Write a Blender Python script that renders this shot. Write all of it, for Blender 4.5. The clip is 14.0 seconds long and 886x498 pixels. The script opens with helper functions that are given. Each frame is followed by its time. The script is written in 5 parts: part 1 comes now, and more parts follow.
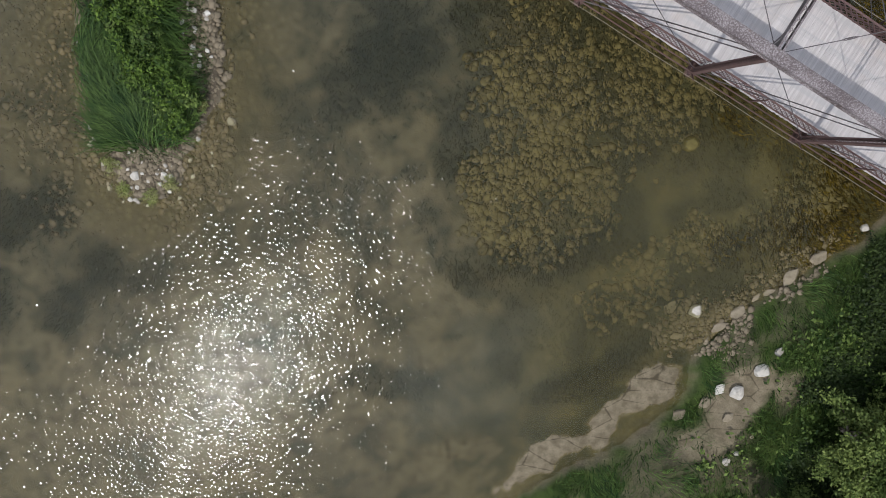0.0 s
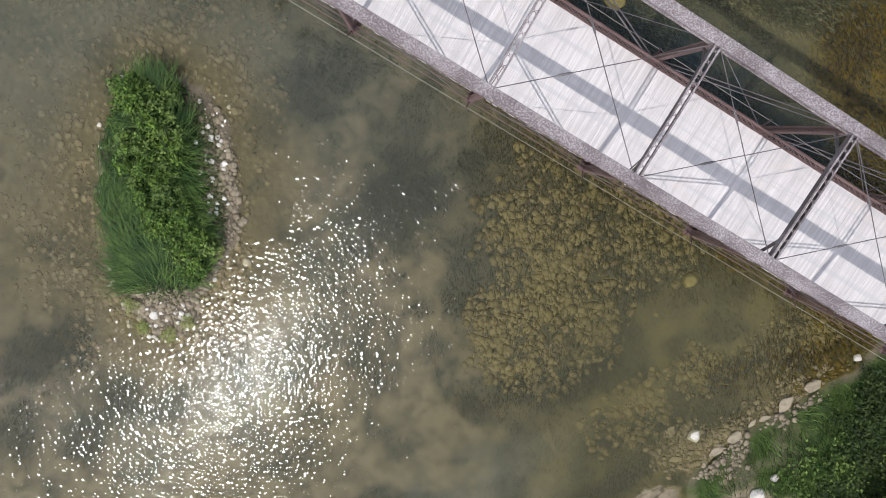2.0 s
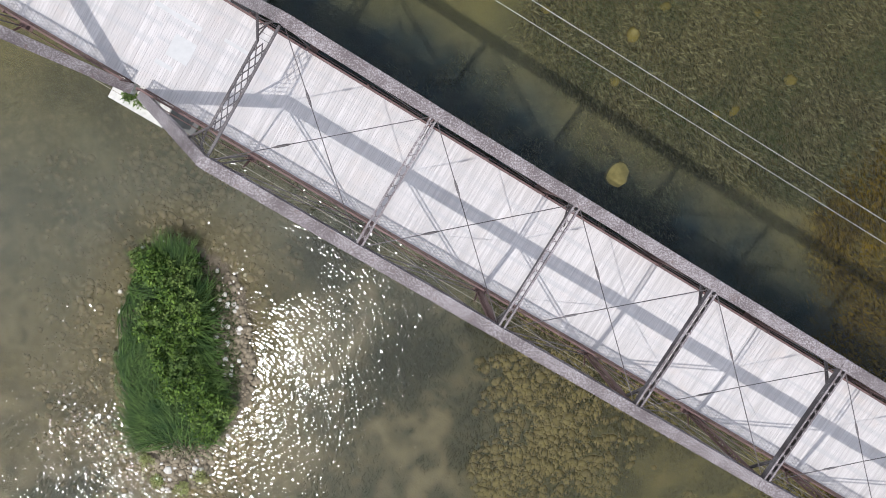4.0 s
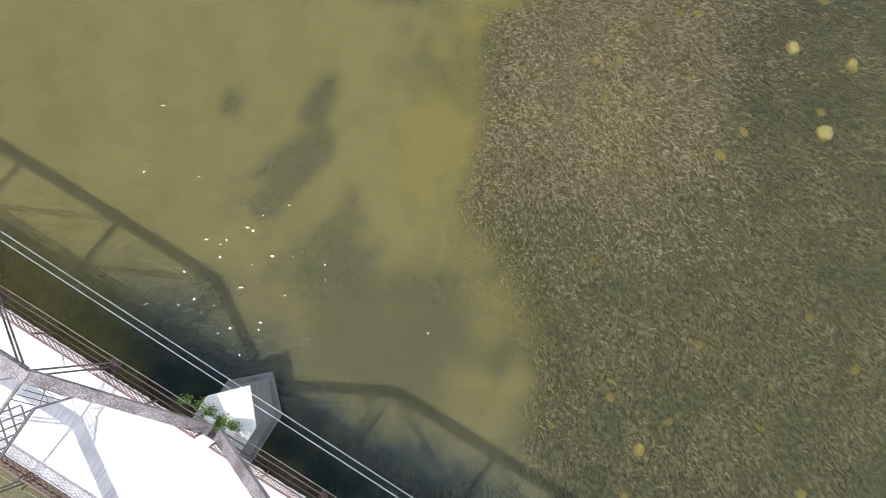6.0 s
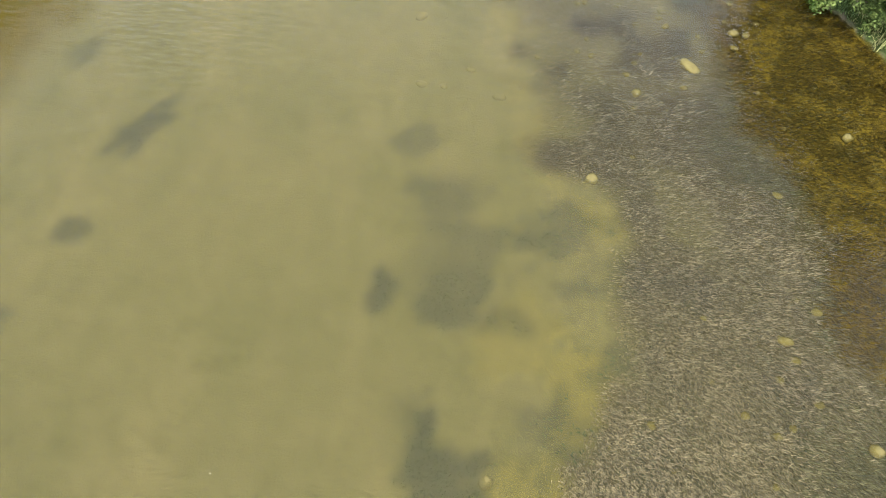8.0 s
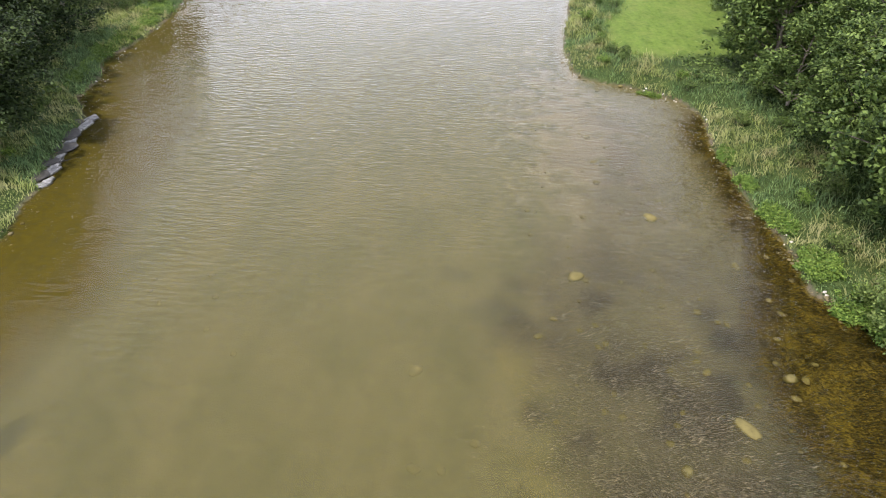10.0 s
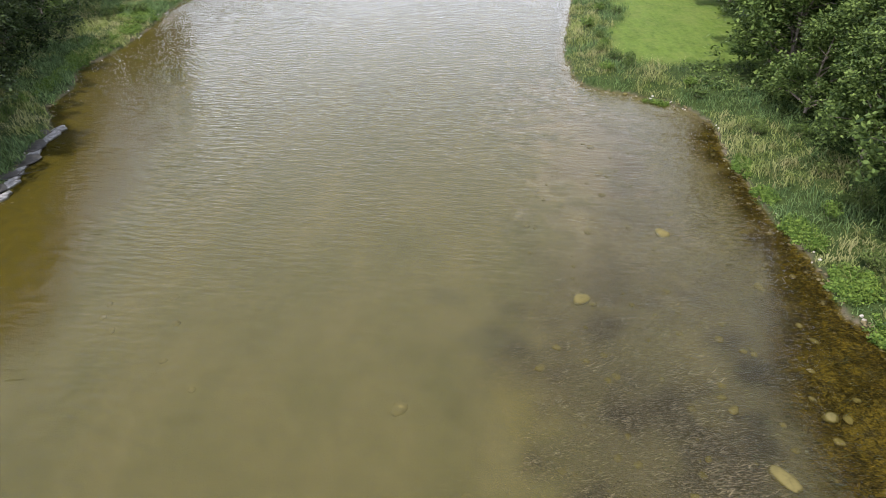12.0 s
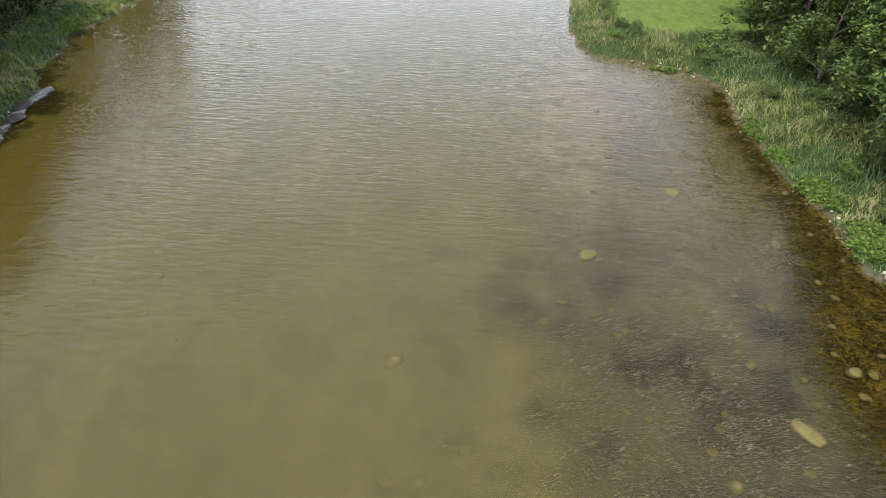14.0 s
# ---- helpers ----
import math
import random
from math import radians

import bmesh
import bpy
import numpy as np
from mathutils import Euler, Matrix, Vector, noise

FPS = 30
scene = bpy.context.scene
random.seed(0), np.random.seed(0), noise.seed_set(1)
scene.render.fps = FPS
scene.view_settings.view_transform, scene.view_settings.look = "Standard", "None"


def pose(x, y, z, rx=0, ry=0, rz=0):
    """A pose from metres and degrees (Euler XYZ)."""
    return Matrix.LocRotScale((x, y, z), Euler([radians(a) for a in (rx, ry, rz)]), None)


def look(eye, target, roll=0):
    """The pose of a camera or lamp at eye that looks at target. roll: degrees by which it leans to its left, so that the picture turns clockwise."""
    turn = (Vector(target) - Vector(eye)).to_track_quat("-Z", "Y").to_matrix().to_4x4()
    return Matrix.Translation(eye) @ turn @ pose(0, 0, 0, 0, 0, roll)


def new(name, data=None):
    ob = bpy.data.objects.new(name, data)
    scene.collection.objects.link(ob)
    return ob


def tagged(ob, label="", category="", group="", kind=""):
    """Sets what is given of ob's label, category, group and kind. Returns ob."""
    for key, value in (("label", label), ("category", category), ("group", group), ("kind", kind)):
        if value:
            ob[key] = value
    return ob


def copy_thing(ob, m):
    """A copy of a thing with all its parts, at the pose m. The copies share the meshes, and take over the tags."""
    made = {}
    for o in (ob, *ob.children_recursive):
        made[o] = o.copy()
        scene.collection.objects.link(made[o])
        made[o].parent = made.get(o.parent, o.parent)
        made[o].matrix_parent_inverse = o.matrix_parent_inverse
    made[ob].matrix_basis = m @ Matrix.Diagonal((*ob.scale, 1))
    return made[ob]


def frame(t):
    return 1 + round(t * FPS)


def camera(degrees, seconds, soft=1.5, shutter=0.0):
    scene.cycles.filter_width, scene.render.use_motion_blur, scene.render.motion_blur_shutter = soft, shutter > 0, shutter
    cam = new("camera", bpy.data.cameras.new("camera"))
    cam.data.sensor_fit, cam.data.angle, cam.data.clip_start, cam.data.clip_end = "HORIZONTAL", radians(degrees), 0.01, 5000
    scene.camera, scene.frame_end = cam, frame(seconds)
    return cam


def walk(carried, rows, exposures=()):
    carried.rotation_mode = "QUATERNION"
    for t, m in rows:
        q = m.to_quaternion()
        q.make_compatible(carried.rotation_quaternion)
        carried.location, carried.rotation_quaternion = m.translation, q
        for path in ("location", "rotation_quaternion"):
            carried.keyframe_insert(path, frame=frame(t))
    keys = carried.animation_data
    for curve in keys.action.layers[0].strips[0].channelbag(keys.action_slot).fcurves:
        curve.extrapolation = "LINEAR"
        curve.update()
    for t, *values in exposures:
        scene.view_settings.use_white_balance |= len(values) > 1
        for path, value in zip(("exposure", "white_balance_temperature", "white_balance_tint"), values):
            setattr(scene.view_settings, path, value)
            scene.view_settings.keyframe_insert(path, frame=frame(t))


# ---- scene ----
cam = camera(66.4, 14.0, 0.9)
PATH = [
    (0, (0.128, 1.615, 35.661), (0.222, 1.252, 33.696), -194.9),
    (0.5, (0.068, 3.391, 35.702), (0.161, 3.026, 33.738), -194.7),
    (1, (-0.039, 5.16, 35.664), (0.054, 4.792, 33.701), -194.6),
    (1.5, (-0.126, 7.023, 35.629), (-0.035, 6.658, 33.665), -194.3),
    (2, (-0.251, 9.028, 35.605), (-0.158, 8.665, 33.64), 165.4),
    (2.2, (-0.285, 9.856, 35.615), (-0.192, 9.494, 33.65), 165.5),
    (4.3, (-1.002, 18.46, 35.567), (-0.896, 18.161, 33.592), 161.0),
    (4.5, (-1.11, 19.371, 35.575), (-1.002, 19.099, 33.597), 158.5),
    (5, (-1.296, 21.78, 35.606), (-1.186, 21.648, 33.614), 140.8),
    (5.5, (-1.432, 24.581, 35.63), (-1.327, 24.643, 33.633), 60.5),
    (6, (-1.466, 28.231, 35.606), (-1.372, 28.483, 33.624), 21.9),
    (6.5, (-1.592, 32.059, 35.62), (-1.504, 32.519, 33.676), 12.6),
    (7, (-1.809, 35.843, 35.654), (-1.731, 36.524, 33.775), 8.5),
    (7.5, (-2.023, 39.6, 35.63), (-1.957, 40.513, 33.852), 6.4),
    (8, (-2.081, 43.465, 35.586), (-2.036, 44.604, 33.942), 4.8),
    (8.5, (-1.968, 47.422, 35.486), (-1.946, 48.761, 34.0), 3.4),
    (9, (-1.74, 51.383, 35.384), (-1.745, 52.867, 34.043), 2.3),
    (9.2, (-1.617, 52.716, 35.304), (-1.634, 54.25, 34.021), 1.7),
    (11.3, (-0.227, 62.039, 32.598), (-0.267, 63.709, 31.498), 0.2),
    (11.5, (-0.244, 62.229, 32.332), (-0.284, 63.897, 31.228), 0.2),
    (12, (-0.236, 62.505, 31.258), (-0.274, 64.173, 30.155), 0.3),
    (12.5, (-0.094, 62.63, 30.205), (-0.134, 64.298, 29.102), 0.3),
    (13, (0.008, 62.778, 29.091), (-0.032, 64.445, 27.987), 0.4),
    (13.5, (0.003, 62.921, 28.076), (-0.038, 64.587, 26.969), 0.4),
    (14, (-0.055, 62.951, 27.087), (-0.096, 64.615, 25.978), 0.6),
]
EXPOSURES = [(0.0, -0.58, 6250, 10), (0.6, 0.08, 6250, 11), (2.0, -0.02, 6250, 11), (4.3, 0.0, 6200, 10), (5.0, 0.0, 6200, 10), (5.5, 0.15, 6200, 10), (6.0, 0.6, 6200, 8), (6.5, 1.05, 6150, 5),
             (7.5, 1.05, 6300, 6), (8.2, 0.8, 6450, 12), (9.0, 0.6, 6450, 17), (11.5, 0.25, 6350, 15), (14.0, 0.14, 6350, 13)]
walk(cam, [(t, look(eye, target, roll)) for t, eye, target, roll in PATH], EXPOSURES)

# ---- world, sun ----
SUN = Vector((-0.264, -0.368, 1.0)).normalized()
world = bpy.data.worlds.new("world")
scene.world = world
world.use_nodes = True
wn = world.node_tree.nodes
sky = wn.new("ShaderNodeTexSky")
sky.sky_type = "NISHITA"
sky.sun_disc = False
sky.sun_elevation = math.asin(SUN.z)
sky.sun_rotation = math.atan2(SUN.x, SUN.y)
sky.dust_density = 2.5
# thin bright summer cloud over a hazy blue sky
wc = wn.new("ShaderNodeTexCoord")
wz = wn.new("ShaderNodeTexNoise")
wz.inputs["Scale"].default_value, wz.inputs["Detail"].default_value = 2.2, 5.0
wr = wn.new("ShaderNodeValToRGB")
wr.color_ramp.elements[0].position, wr.color_ramp.elements[0].color = 0.30, (0.06, 0.06, 0.06, 1)
wr.color_ramp.elements[1].position, wr.color_ramp.elements[1].color = 0.72, (0.22, 0.22, 0.22, 1)
wm = wn.new("ShaderNodeMix")
wm.data_type = "RGBA"
wm.inputs[7].default_value = (20.0, 21.4, 23.8, 1)
wl = world.node_tree.links
wl.new(wc.outputs["Generated"], wz.inputs["Vector"])
wl.new(wz.outputs["Fac"], wr.inputs[0])
# haze that thickens towards the horizon
wsep = wn.new("ShaderNodeSeparateXYZ")
wl.new(wc.outputs["Generated"], wsep.inputs[0])
winv = wn.new("ShaderNodeMath")
winv.operation = "SUBTRACT"
winv.inputs[0].default_value = 1.0
wl.new(wsep.outputs[2], winv.inputs[1])
wpow = wn.new("ShaderNodeMath")
wpow.operation = "POWER"
wpow.inputs[1].default_value = 1.65
wl.new(winv.outputs[0], wpow.inputs[0])
wadd = wn.new("ShaderNodeMath")
wadd.operation, wadd.use_clamp = "MULTIPLY_ADD", True
wl.new(wpow.outputs[0], wadd.inputs[0])
wadd.inputs[1].default_value = 1.1
wl.new(wr.outputs[0], wadd.inputs[2])
wl.new(wadd.outputs[0], wm.inputs[0])
wl.new(sky.outputs[0], wm.inputs[6])
wl.new(wm.outputs[2], wn["Background"].inputs[0])
wn["Background"].inputs[1].default_value = 0.11
sun_data = bpy.data.lights.new("sun", "SUN")
sun_data.energy, sun_data.angle, sun_data.color = 3.3, radians(0.53), (1.0, 0.96, 0.9)
sun_ob = new("sun", sun_data)
sun_ob.matrix_world = look(SUN * 100, (0, 0, 0))


# ---- node helpers ----
def material(name):
    m = bpy.data.materials.new(name)
    m.use_nodes = True
    nt = m.node_tree
    nt.nodes.clear()
    return m, nt


def node(nt, kind, **values):
    n = nt.nodes.new(kind)
    for key, value in values.items():
        n.inputs[key.replace("_", " ")].default_value = value
    return n


def link(nt, a, b):
    nt.links.new(a, b)


def noise_tex(nt, vec, scale, detail=4.0, rough=0.55, distort=0.0):
    n = node(nt, "ShaderNodeTexNoise", Scale=scale, Detail=detail, Roughness=rough, Distortion=distort)
    if vec is not None:
        link(nt, vec, n.inputs["Vector"])
    return n.outputs["Fac"]


def ramp(nt, fac, stops):
    r = nt.nodes.new("ShaderNodeValToRGB")
    e = r.color_ramp.elements
    while len(e) < len(stops):
        e.new(0.5)
    for el, (p, c) in zip(e, stops):
        el.position, el.color = p, (*c, 1) if len(c) == 3 else c
    link(nt, fac, r.inputs[0])
    return r.outputs[0]


def grey(v):
    return (v, v, v)


def mix(nt, fac, a, b, blend="MIX"):
    m = nt.nodes.new("ShaderNodeMix")
    m.data_type, m.blend_type = "RGBA", blend
    for val, sock in ((fac, m.inputs[0]), (a, m.inputs[6]), (b, m.inputs[7])):
        if isinstance(val, bpy.types.NodeSocket):
            link(nt, val, sock)
        elif isinstance(val, tuple):
            sock.default_value = (*val, 1)
        else:
            sock.default_value = val
    return m.outputs[2]


def maths(nt, op, a, b=0.0):
    m = nt.nodes.new("ShaderNodeMath")
    m.operation = op
    for val, sock in ((a, m.inputs[0]), (b, m.inputs[1])):
        if isinstance(val, bpy.types.NodeSocket):
            link(nt, val, sock)
        else:
            sock.default_value = val
    return m.outputs[0]


def bump(nt, height, strength, dist):
    b = node(nt, "ShaderNodeBump", Strength=strength, Distance=dist)
    link(nt, height, b.inputs["Height"])
    return b.outputs[0]


def finish(nt, color, rough=0.8, normal=None, metal=0.0, spec=0.4):
    p = node(nt, "ShaderNodeBsdfPrincipled", Metallic=metal)
    p.inputs["Specular IOR Level"].default_value = spec
    for val, key in ((color, "Base Color"), (rough, "Roughness"), (normal, "Normal")):
        if isinstance(val, bpy.types.NodeSocket):
            link(nt, val, p.inputs[key])
        elif isinstance(val, tuple):
            p.inputs[key].default_value = (*val, 1)
        elif val is not None:
            p.inputs[key].default_value = val
    out = nt.nodes.new("ShaderNodeOutputMaterial")
    link(nt, p.outputs[0], out.inputs[0])
    return p


def place(nt):
    return nt.nodes.new("ShaderNodeNewGeometry").outputs["Position"]


def island(nt):
    return nt.nodes.new("ShaderNodeNewGeometry").outputs["Random Per Island"]


def object_random(nt):
    return nt.nodes.new("ShaderNodeObjectInfo").outputs["Random"]


def cover(nt, name):
    a = nt.nodes.new("ShaderNodeAttribute")
    a.attribute_name = name
    s = nt.nodes.new("ShaderNodeSeparateColor")
    link(nt, a.outputs["Color"], s.inputs[0])
    return s.outputs[0], s.outputs[1], s.outputs[2]


def stretched(nt, vec, sx, sy, sz, turn=0.0):
    m = nt.nodes.new("ShaderNodeMapping")
    m.inputs["Scale"].default_value = (sx, sy, sz)
    m.inputs["Rotation"].default_value = (0, 0, radians(turn))
    link(nt, vec, m.inputs[0])
    return m.outputs[0]


# ---- materials ----
def make_ground():
    m, nt = material("riverbed_and_banks")
    pos = place(nt)
    weed, gravel, algae = cover(nt, "cover_a")
    deep_and_shade, grass, mud = cover(nt, "cover_b")
    lawn, rock, tan = cover(nt, "cover_c")
    south, olive, west = cover(nt, "cover_d")
    big = noise_tex(nt, pos, 0.35, 5)
    mid = noise_tex(nt, pos, 1.7, 6, 0.6)
    fine = noise_tex(nt, pos, 9.0, 5, 0.65)
    edge = maths(nt, "MULTIPLY", maths(nt, "SUBTRACT", mid, 0.5), 0.9)

    def rough_edge(a):
        f = maths(nt, "ADD", a, maths(nt, "MULTIPLY", edge, maths(nt, "MULTIPLY", a, 1.2)))
        return f

    sand = mix(nt, big, (0.185, 0.152, 0.10), (0.27, 0.225, 0.155))
    sand = mix(nt, olive, sand, mix(nt, big, (0.085, 0.075, 0.026), (0.15, 0.13, 0.05)))
    blotch = noise_tex(nt, pos, 0.9, 7, 0.7, 0.5)
    sand = mix(nt, ramp(nt, blotch, [(0.44, grey(0.0)), (0.60, grey(0.7))]), sand, (0.050, 0.050, 0.034))
    sand = mix(nt, south, mix(nt, big, (0.085, 0.080, 0.032), (0.125, 0.112, 0.046)), sand)
    sand = mix(nt, ramp(nt, fine, [(0.45, grey(0)), (0.75, grey(0.25))]), sand, (0.085, 0.075, 0.035))
    vor = node(nt, "ShaderNodeTexVoronoi", Scale=2.6)
    link(nt, pos, vor.inputs[0])
    vor2 = node(nt, "ShaderNodeTexVoronoi", Scale=6.0)
    link(nt, pos, vor2.inputs[0])
    stone_tone = mix(nt, 0.5, vor.outputs["Color"], vor2.outputs["Color"])
    stones = mix(nt, stone_tone, (0.125, 0.108, 0.07), (0.23, 0.195, 0.125))
    stones = mix(nt, south, mix(nt, stone_tone, (0.25, 0.20, 0.145), (0.50, 0.415, 0.31)), stones)
    gap = ramp(nt, vor.outputs["Distance"], [(0.18, grey(0)), (0.42, grey(0.55))])
    stones = mix(nt, gap, stones, (0.07, 0.06, 0.038))
    col = mix(nt, rough_edge(tan), sand, mix(nt, fine, (0.145, 0.128, 0.042), (0.20, 0.172, 0.06)))
    col = mix(nt, rough_edge(gravel), col, stones)
    weedy = mix(nt, ramp(nt, fine, [(0.3, grey(0)), (0.7, grey(1))]), (0.034, 0.031, 0.019), (0.12, 0.102, 0.064))
    col = mix(nt, rough_edge(weed), col, weedy)
    tuft = ramp(nt, maths(nt, "ADD", maths(nt, "MULTIPLY", fine, 0.6), maths(nt, "MULTIPLY", mid, 0.4)), [(0.40, grey(0)), (0.60, grey(1))])
    gold = mix(nt, tuft, (0.020, 0.014, 0.003), (0.165, 0.118, 0.012))
    gold = mix(nt, west, gold, mix(nt, mid, (0.035, 0.028, 0.003), (0.135, 0.105, 0.007)))
    col = mix(nt, rough_edge(algae), col, gold)
    col = mix(nt, rough_edge(deep_and_shade), col, mix(nt, mid, (0.028, 0.034, 0.026), (0.065, 0.07, 0.05)))
    dirt = mix(nt, mid, (0.06, 0.048, 0.033), (0.15, 0.12, 0.085))
    dirt = mix(nt, ramp(nt, fine, [(0.5, grey(0)), (0.8, grey(0.6))]), dirt, (0.24, 0.21, 0.16))
    col = mix(nt, mud, col, dirt)
    crack = node(nt, "ShaderNodeTexVoronoi", Scale=0.55)
    crack.feature = "DISTANCE_TO_EDGE"
    link(nt, stretched(nt, pos, 0.7, 1.5, 1, -33), crack.inputs[0])
    split = ramp(nt, maths(nt, "ADD", crack.outputs["Distance"], maths(nt, "MULTIPLY", edge, 0.12)), [(0.0, grey(0.7)), (0.025, grey(0))])
    ledge = mix(nt, ramp(nt, mid, [(0.35, grey(0)), (0.65, grey(1))]), (0.13, 0.108, 0.070), (0.23, 0.192, 0.132))
    ledge = mix(nt, ramp(nt, fine, [(0.45, grey(0)), (0.7, grey(0.5))]), ledge, (0.13, 0.105, 0.065))
    ledge = mix(nt, split, ledge, (0.045, 0.036, 0.022))
    col = mix(nt, ramp(nt, rough_edge(rock), [(0.25, grey(0)), (0.5, grey(1))]), col, ledge)
    green = mix(nt, ramp(nt, mid, [(0.3, grey(0)), (0.7, grey(1))]), (0.018, 0.036, 0.007), (0.06, 0.085, 0.020))
    col = mix(nt, grass, col, green)
    mown = mix(nt, ramp(nt, mid, [(0.3, grey(0)), (0.7, grey(1))]), (0.05, 0.095, 0.010), (0.115, 0.165, 0.026))
    mown = mix(nt, ramp(nt, noise_tex(nt, stretched(nt, pos, 0.9, 0.25, 1, 14), 1.0, 5, 0.7), [(0.40, grey(0)), (0.62, grey(0.5))]), mown, (0.15, 0.22, 0.035))
    mown = mix(nt, ramp(nt, big, [(0.45, grey(0)), (0.7, grey(0.5))]), mown, (0.17, 0.20, 0.05))
    col = mix(nt, lawn, col, mown)
    h = maths(nt, "ADD", maths(nt, "MULTIPLY", fine, 0.4), maths(nt, "MULTIPLY", mid, 0.6))
    h = maths(nt, "SUBTRACT", h, maths(nt, "MULTIPLY", maths(nt, "MULTIPLY", vor.outputs["Distance"], gravel), 0.9))
    finish(nt, col, 0.9, bump(nt, h, 0.8, 0.12), spec=0.2)
    return m


def make_water():
    m, nt = material("river_water")
    pos = place(nt)
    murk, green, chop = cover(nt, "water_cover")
    south, olive, tan = cover(nt, "cover_d")
    reach, lee, _ = cover(nt, "water_reach")

    def ripples(turn, across, along_crest, detail, distort):
        return noise_tex(nt, stretched(nt, stretched(nt, pos, 1, 1, 1, turn), across, along_crest, 1), 1.0, detail, 0.45, distort)

    # long-crested ripples above the bridge, short steep wavelets below it
    long_part = maths(nt, "ADD", 0.026, maths(nt, "ADD", maths(nt, "MULTIPLY", reach, 0.022), maths(nt, "MULTIPLY", lee, 0.05)))
    short_part = maths(nt, "SUBTRACT", 0.037, maths(nt, "MULTIPLY", reach, 0.016))
    upper = maths(nt, "ADD", maths(nt, "MULTIPLY", ripples(-84, 1.9, 0.5, 1, 0.2), long_part), maths(nt, "MULTIPLY", ripples(-96, 4.8, 2.2, 0, 0.3), short_part))
    lower = maths(nt, "ADD", maths(nt, "MULTIPLY", ripples(-53, 5.9, 3.4, 0, 0.3), 0.0295), maths(nt, "MULTIPLY", ripples(-20, 9.0, 7.5, 0, 0.2), 0.0085))
    w3 = noise_tex(nt, pos, 0.16, 2)
    h = maths(nt, "ADD", maths(nt, "MULTIPLY", upper, maths(nt, "SUBTRACT", 1.0, south)), maths(nt, "MULTIPLY", lower, south))
    h = maths(nt, "MULTIPLY", h, maths(nt, "MULTIPLY", maths(nt, "ADD", w3, 0.5), chop))
    nrm = bump(nt, h, 1.0, 1.0)
    clear = node(nt, "ShaderNodeBsdfTransparent", Color=(0.93, 0.93, 0.80, 1))
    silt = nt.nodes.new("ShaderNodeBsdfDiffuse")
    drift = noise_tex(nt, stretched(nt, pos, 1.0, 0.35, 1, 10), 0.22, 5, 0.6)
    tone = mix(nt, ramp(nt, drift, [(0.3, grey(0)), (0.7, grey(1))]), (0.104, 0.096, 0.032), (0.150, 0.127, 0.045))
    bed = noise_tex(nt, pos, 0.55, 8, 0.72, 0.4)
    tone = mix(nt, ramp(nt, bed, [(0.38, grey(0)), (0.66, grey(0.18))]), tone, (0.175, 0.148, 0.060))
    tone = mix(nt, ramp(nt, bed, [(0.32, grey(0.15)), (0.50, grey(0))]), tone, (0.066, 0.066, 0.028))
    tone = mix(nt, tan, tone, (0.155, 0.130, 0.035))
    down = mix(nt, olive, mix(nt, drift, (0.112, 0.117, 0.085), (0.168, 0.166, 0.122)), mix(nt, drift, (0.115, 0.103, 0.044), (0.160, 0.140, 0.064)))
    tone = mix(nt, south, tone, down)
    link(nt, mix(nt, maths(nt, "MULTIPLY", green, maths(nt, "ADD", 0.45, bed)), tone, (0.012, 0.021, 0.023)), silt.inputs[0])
    link(nt, bump(nt, h, 1.0, 3.6), silt.inputs["Normal"])
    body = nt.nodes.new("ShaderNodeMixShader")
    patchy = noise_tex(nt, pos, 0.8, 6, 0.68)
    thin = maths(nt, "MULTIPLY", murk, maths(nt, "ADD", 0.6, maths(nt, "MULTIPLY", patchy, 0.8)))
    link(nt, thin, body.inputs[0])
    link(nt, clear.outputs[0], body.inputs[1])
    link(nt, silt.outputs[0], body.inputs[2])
    gloss = node(nt, "ShaderNodeBsdfGlossy", Roughness=0.10)
    gloss.distribution = "BECKMANN"
    link(nt, nrm, gloss.inputs["Normal"])
    fr = node(nt, "ShaderNodeFresnel", IOR=1.33)
    link(nt, nrm, fr.inputs["Normal"])
    top = nt.nodes.new("ShaderNodeMixShader")
    link(nt, fr.outputs[0], top.inputs[0])
    link(nt, body.outputs[0], top.inputs[1])
    link(nt, gloss.outputs[0], top.inputs[2])
    out = nt.nodes.new("ShaderNodeOutputMaterial")
    link(nt, top.outputs[0], out.inputs[0])
    return m


def make_speckled(name, dark, light, fleck, amount=0.62, rough=0.65, scale=30.0):
    m, nt = material(name)
    pos = place(nt)
    big = noise_tex(nt, pos, 0.8, 4)
    fine = noise_tex(nt, pos, scale, 4, 0.7)
    col = mix(nt, ramp(nt, big, [(0.3, grey(0)), (0.7, grey(1))]), dark, light)
    spots = ramp(nt, maths(nt, "ADD", fine, maths(nt, "MULTIPLY", maths(nt, "SUBTRACT", big, 0.5), 0.35)),
                 [(amount - 0.10, grey(0)), (amount + 0.07, grey(1))])
    col = mix(nt, spots, col, fleck)
    rust = noise_tex(nt, pos, 3.0, 6, 0.7)
    col = mix(nt, ramp(nt, rust, [(0.58, grey(0)), (0.72, grey(0.6))]), col, (0.10, 0.05, 0.035))
    finish(nt, col, rough, bump(nt, fine, 0.3, 0.01))
    return m


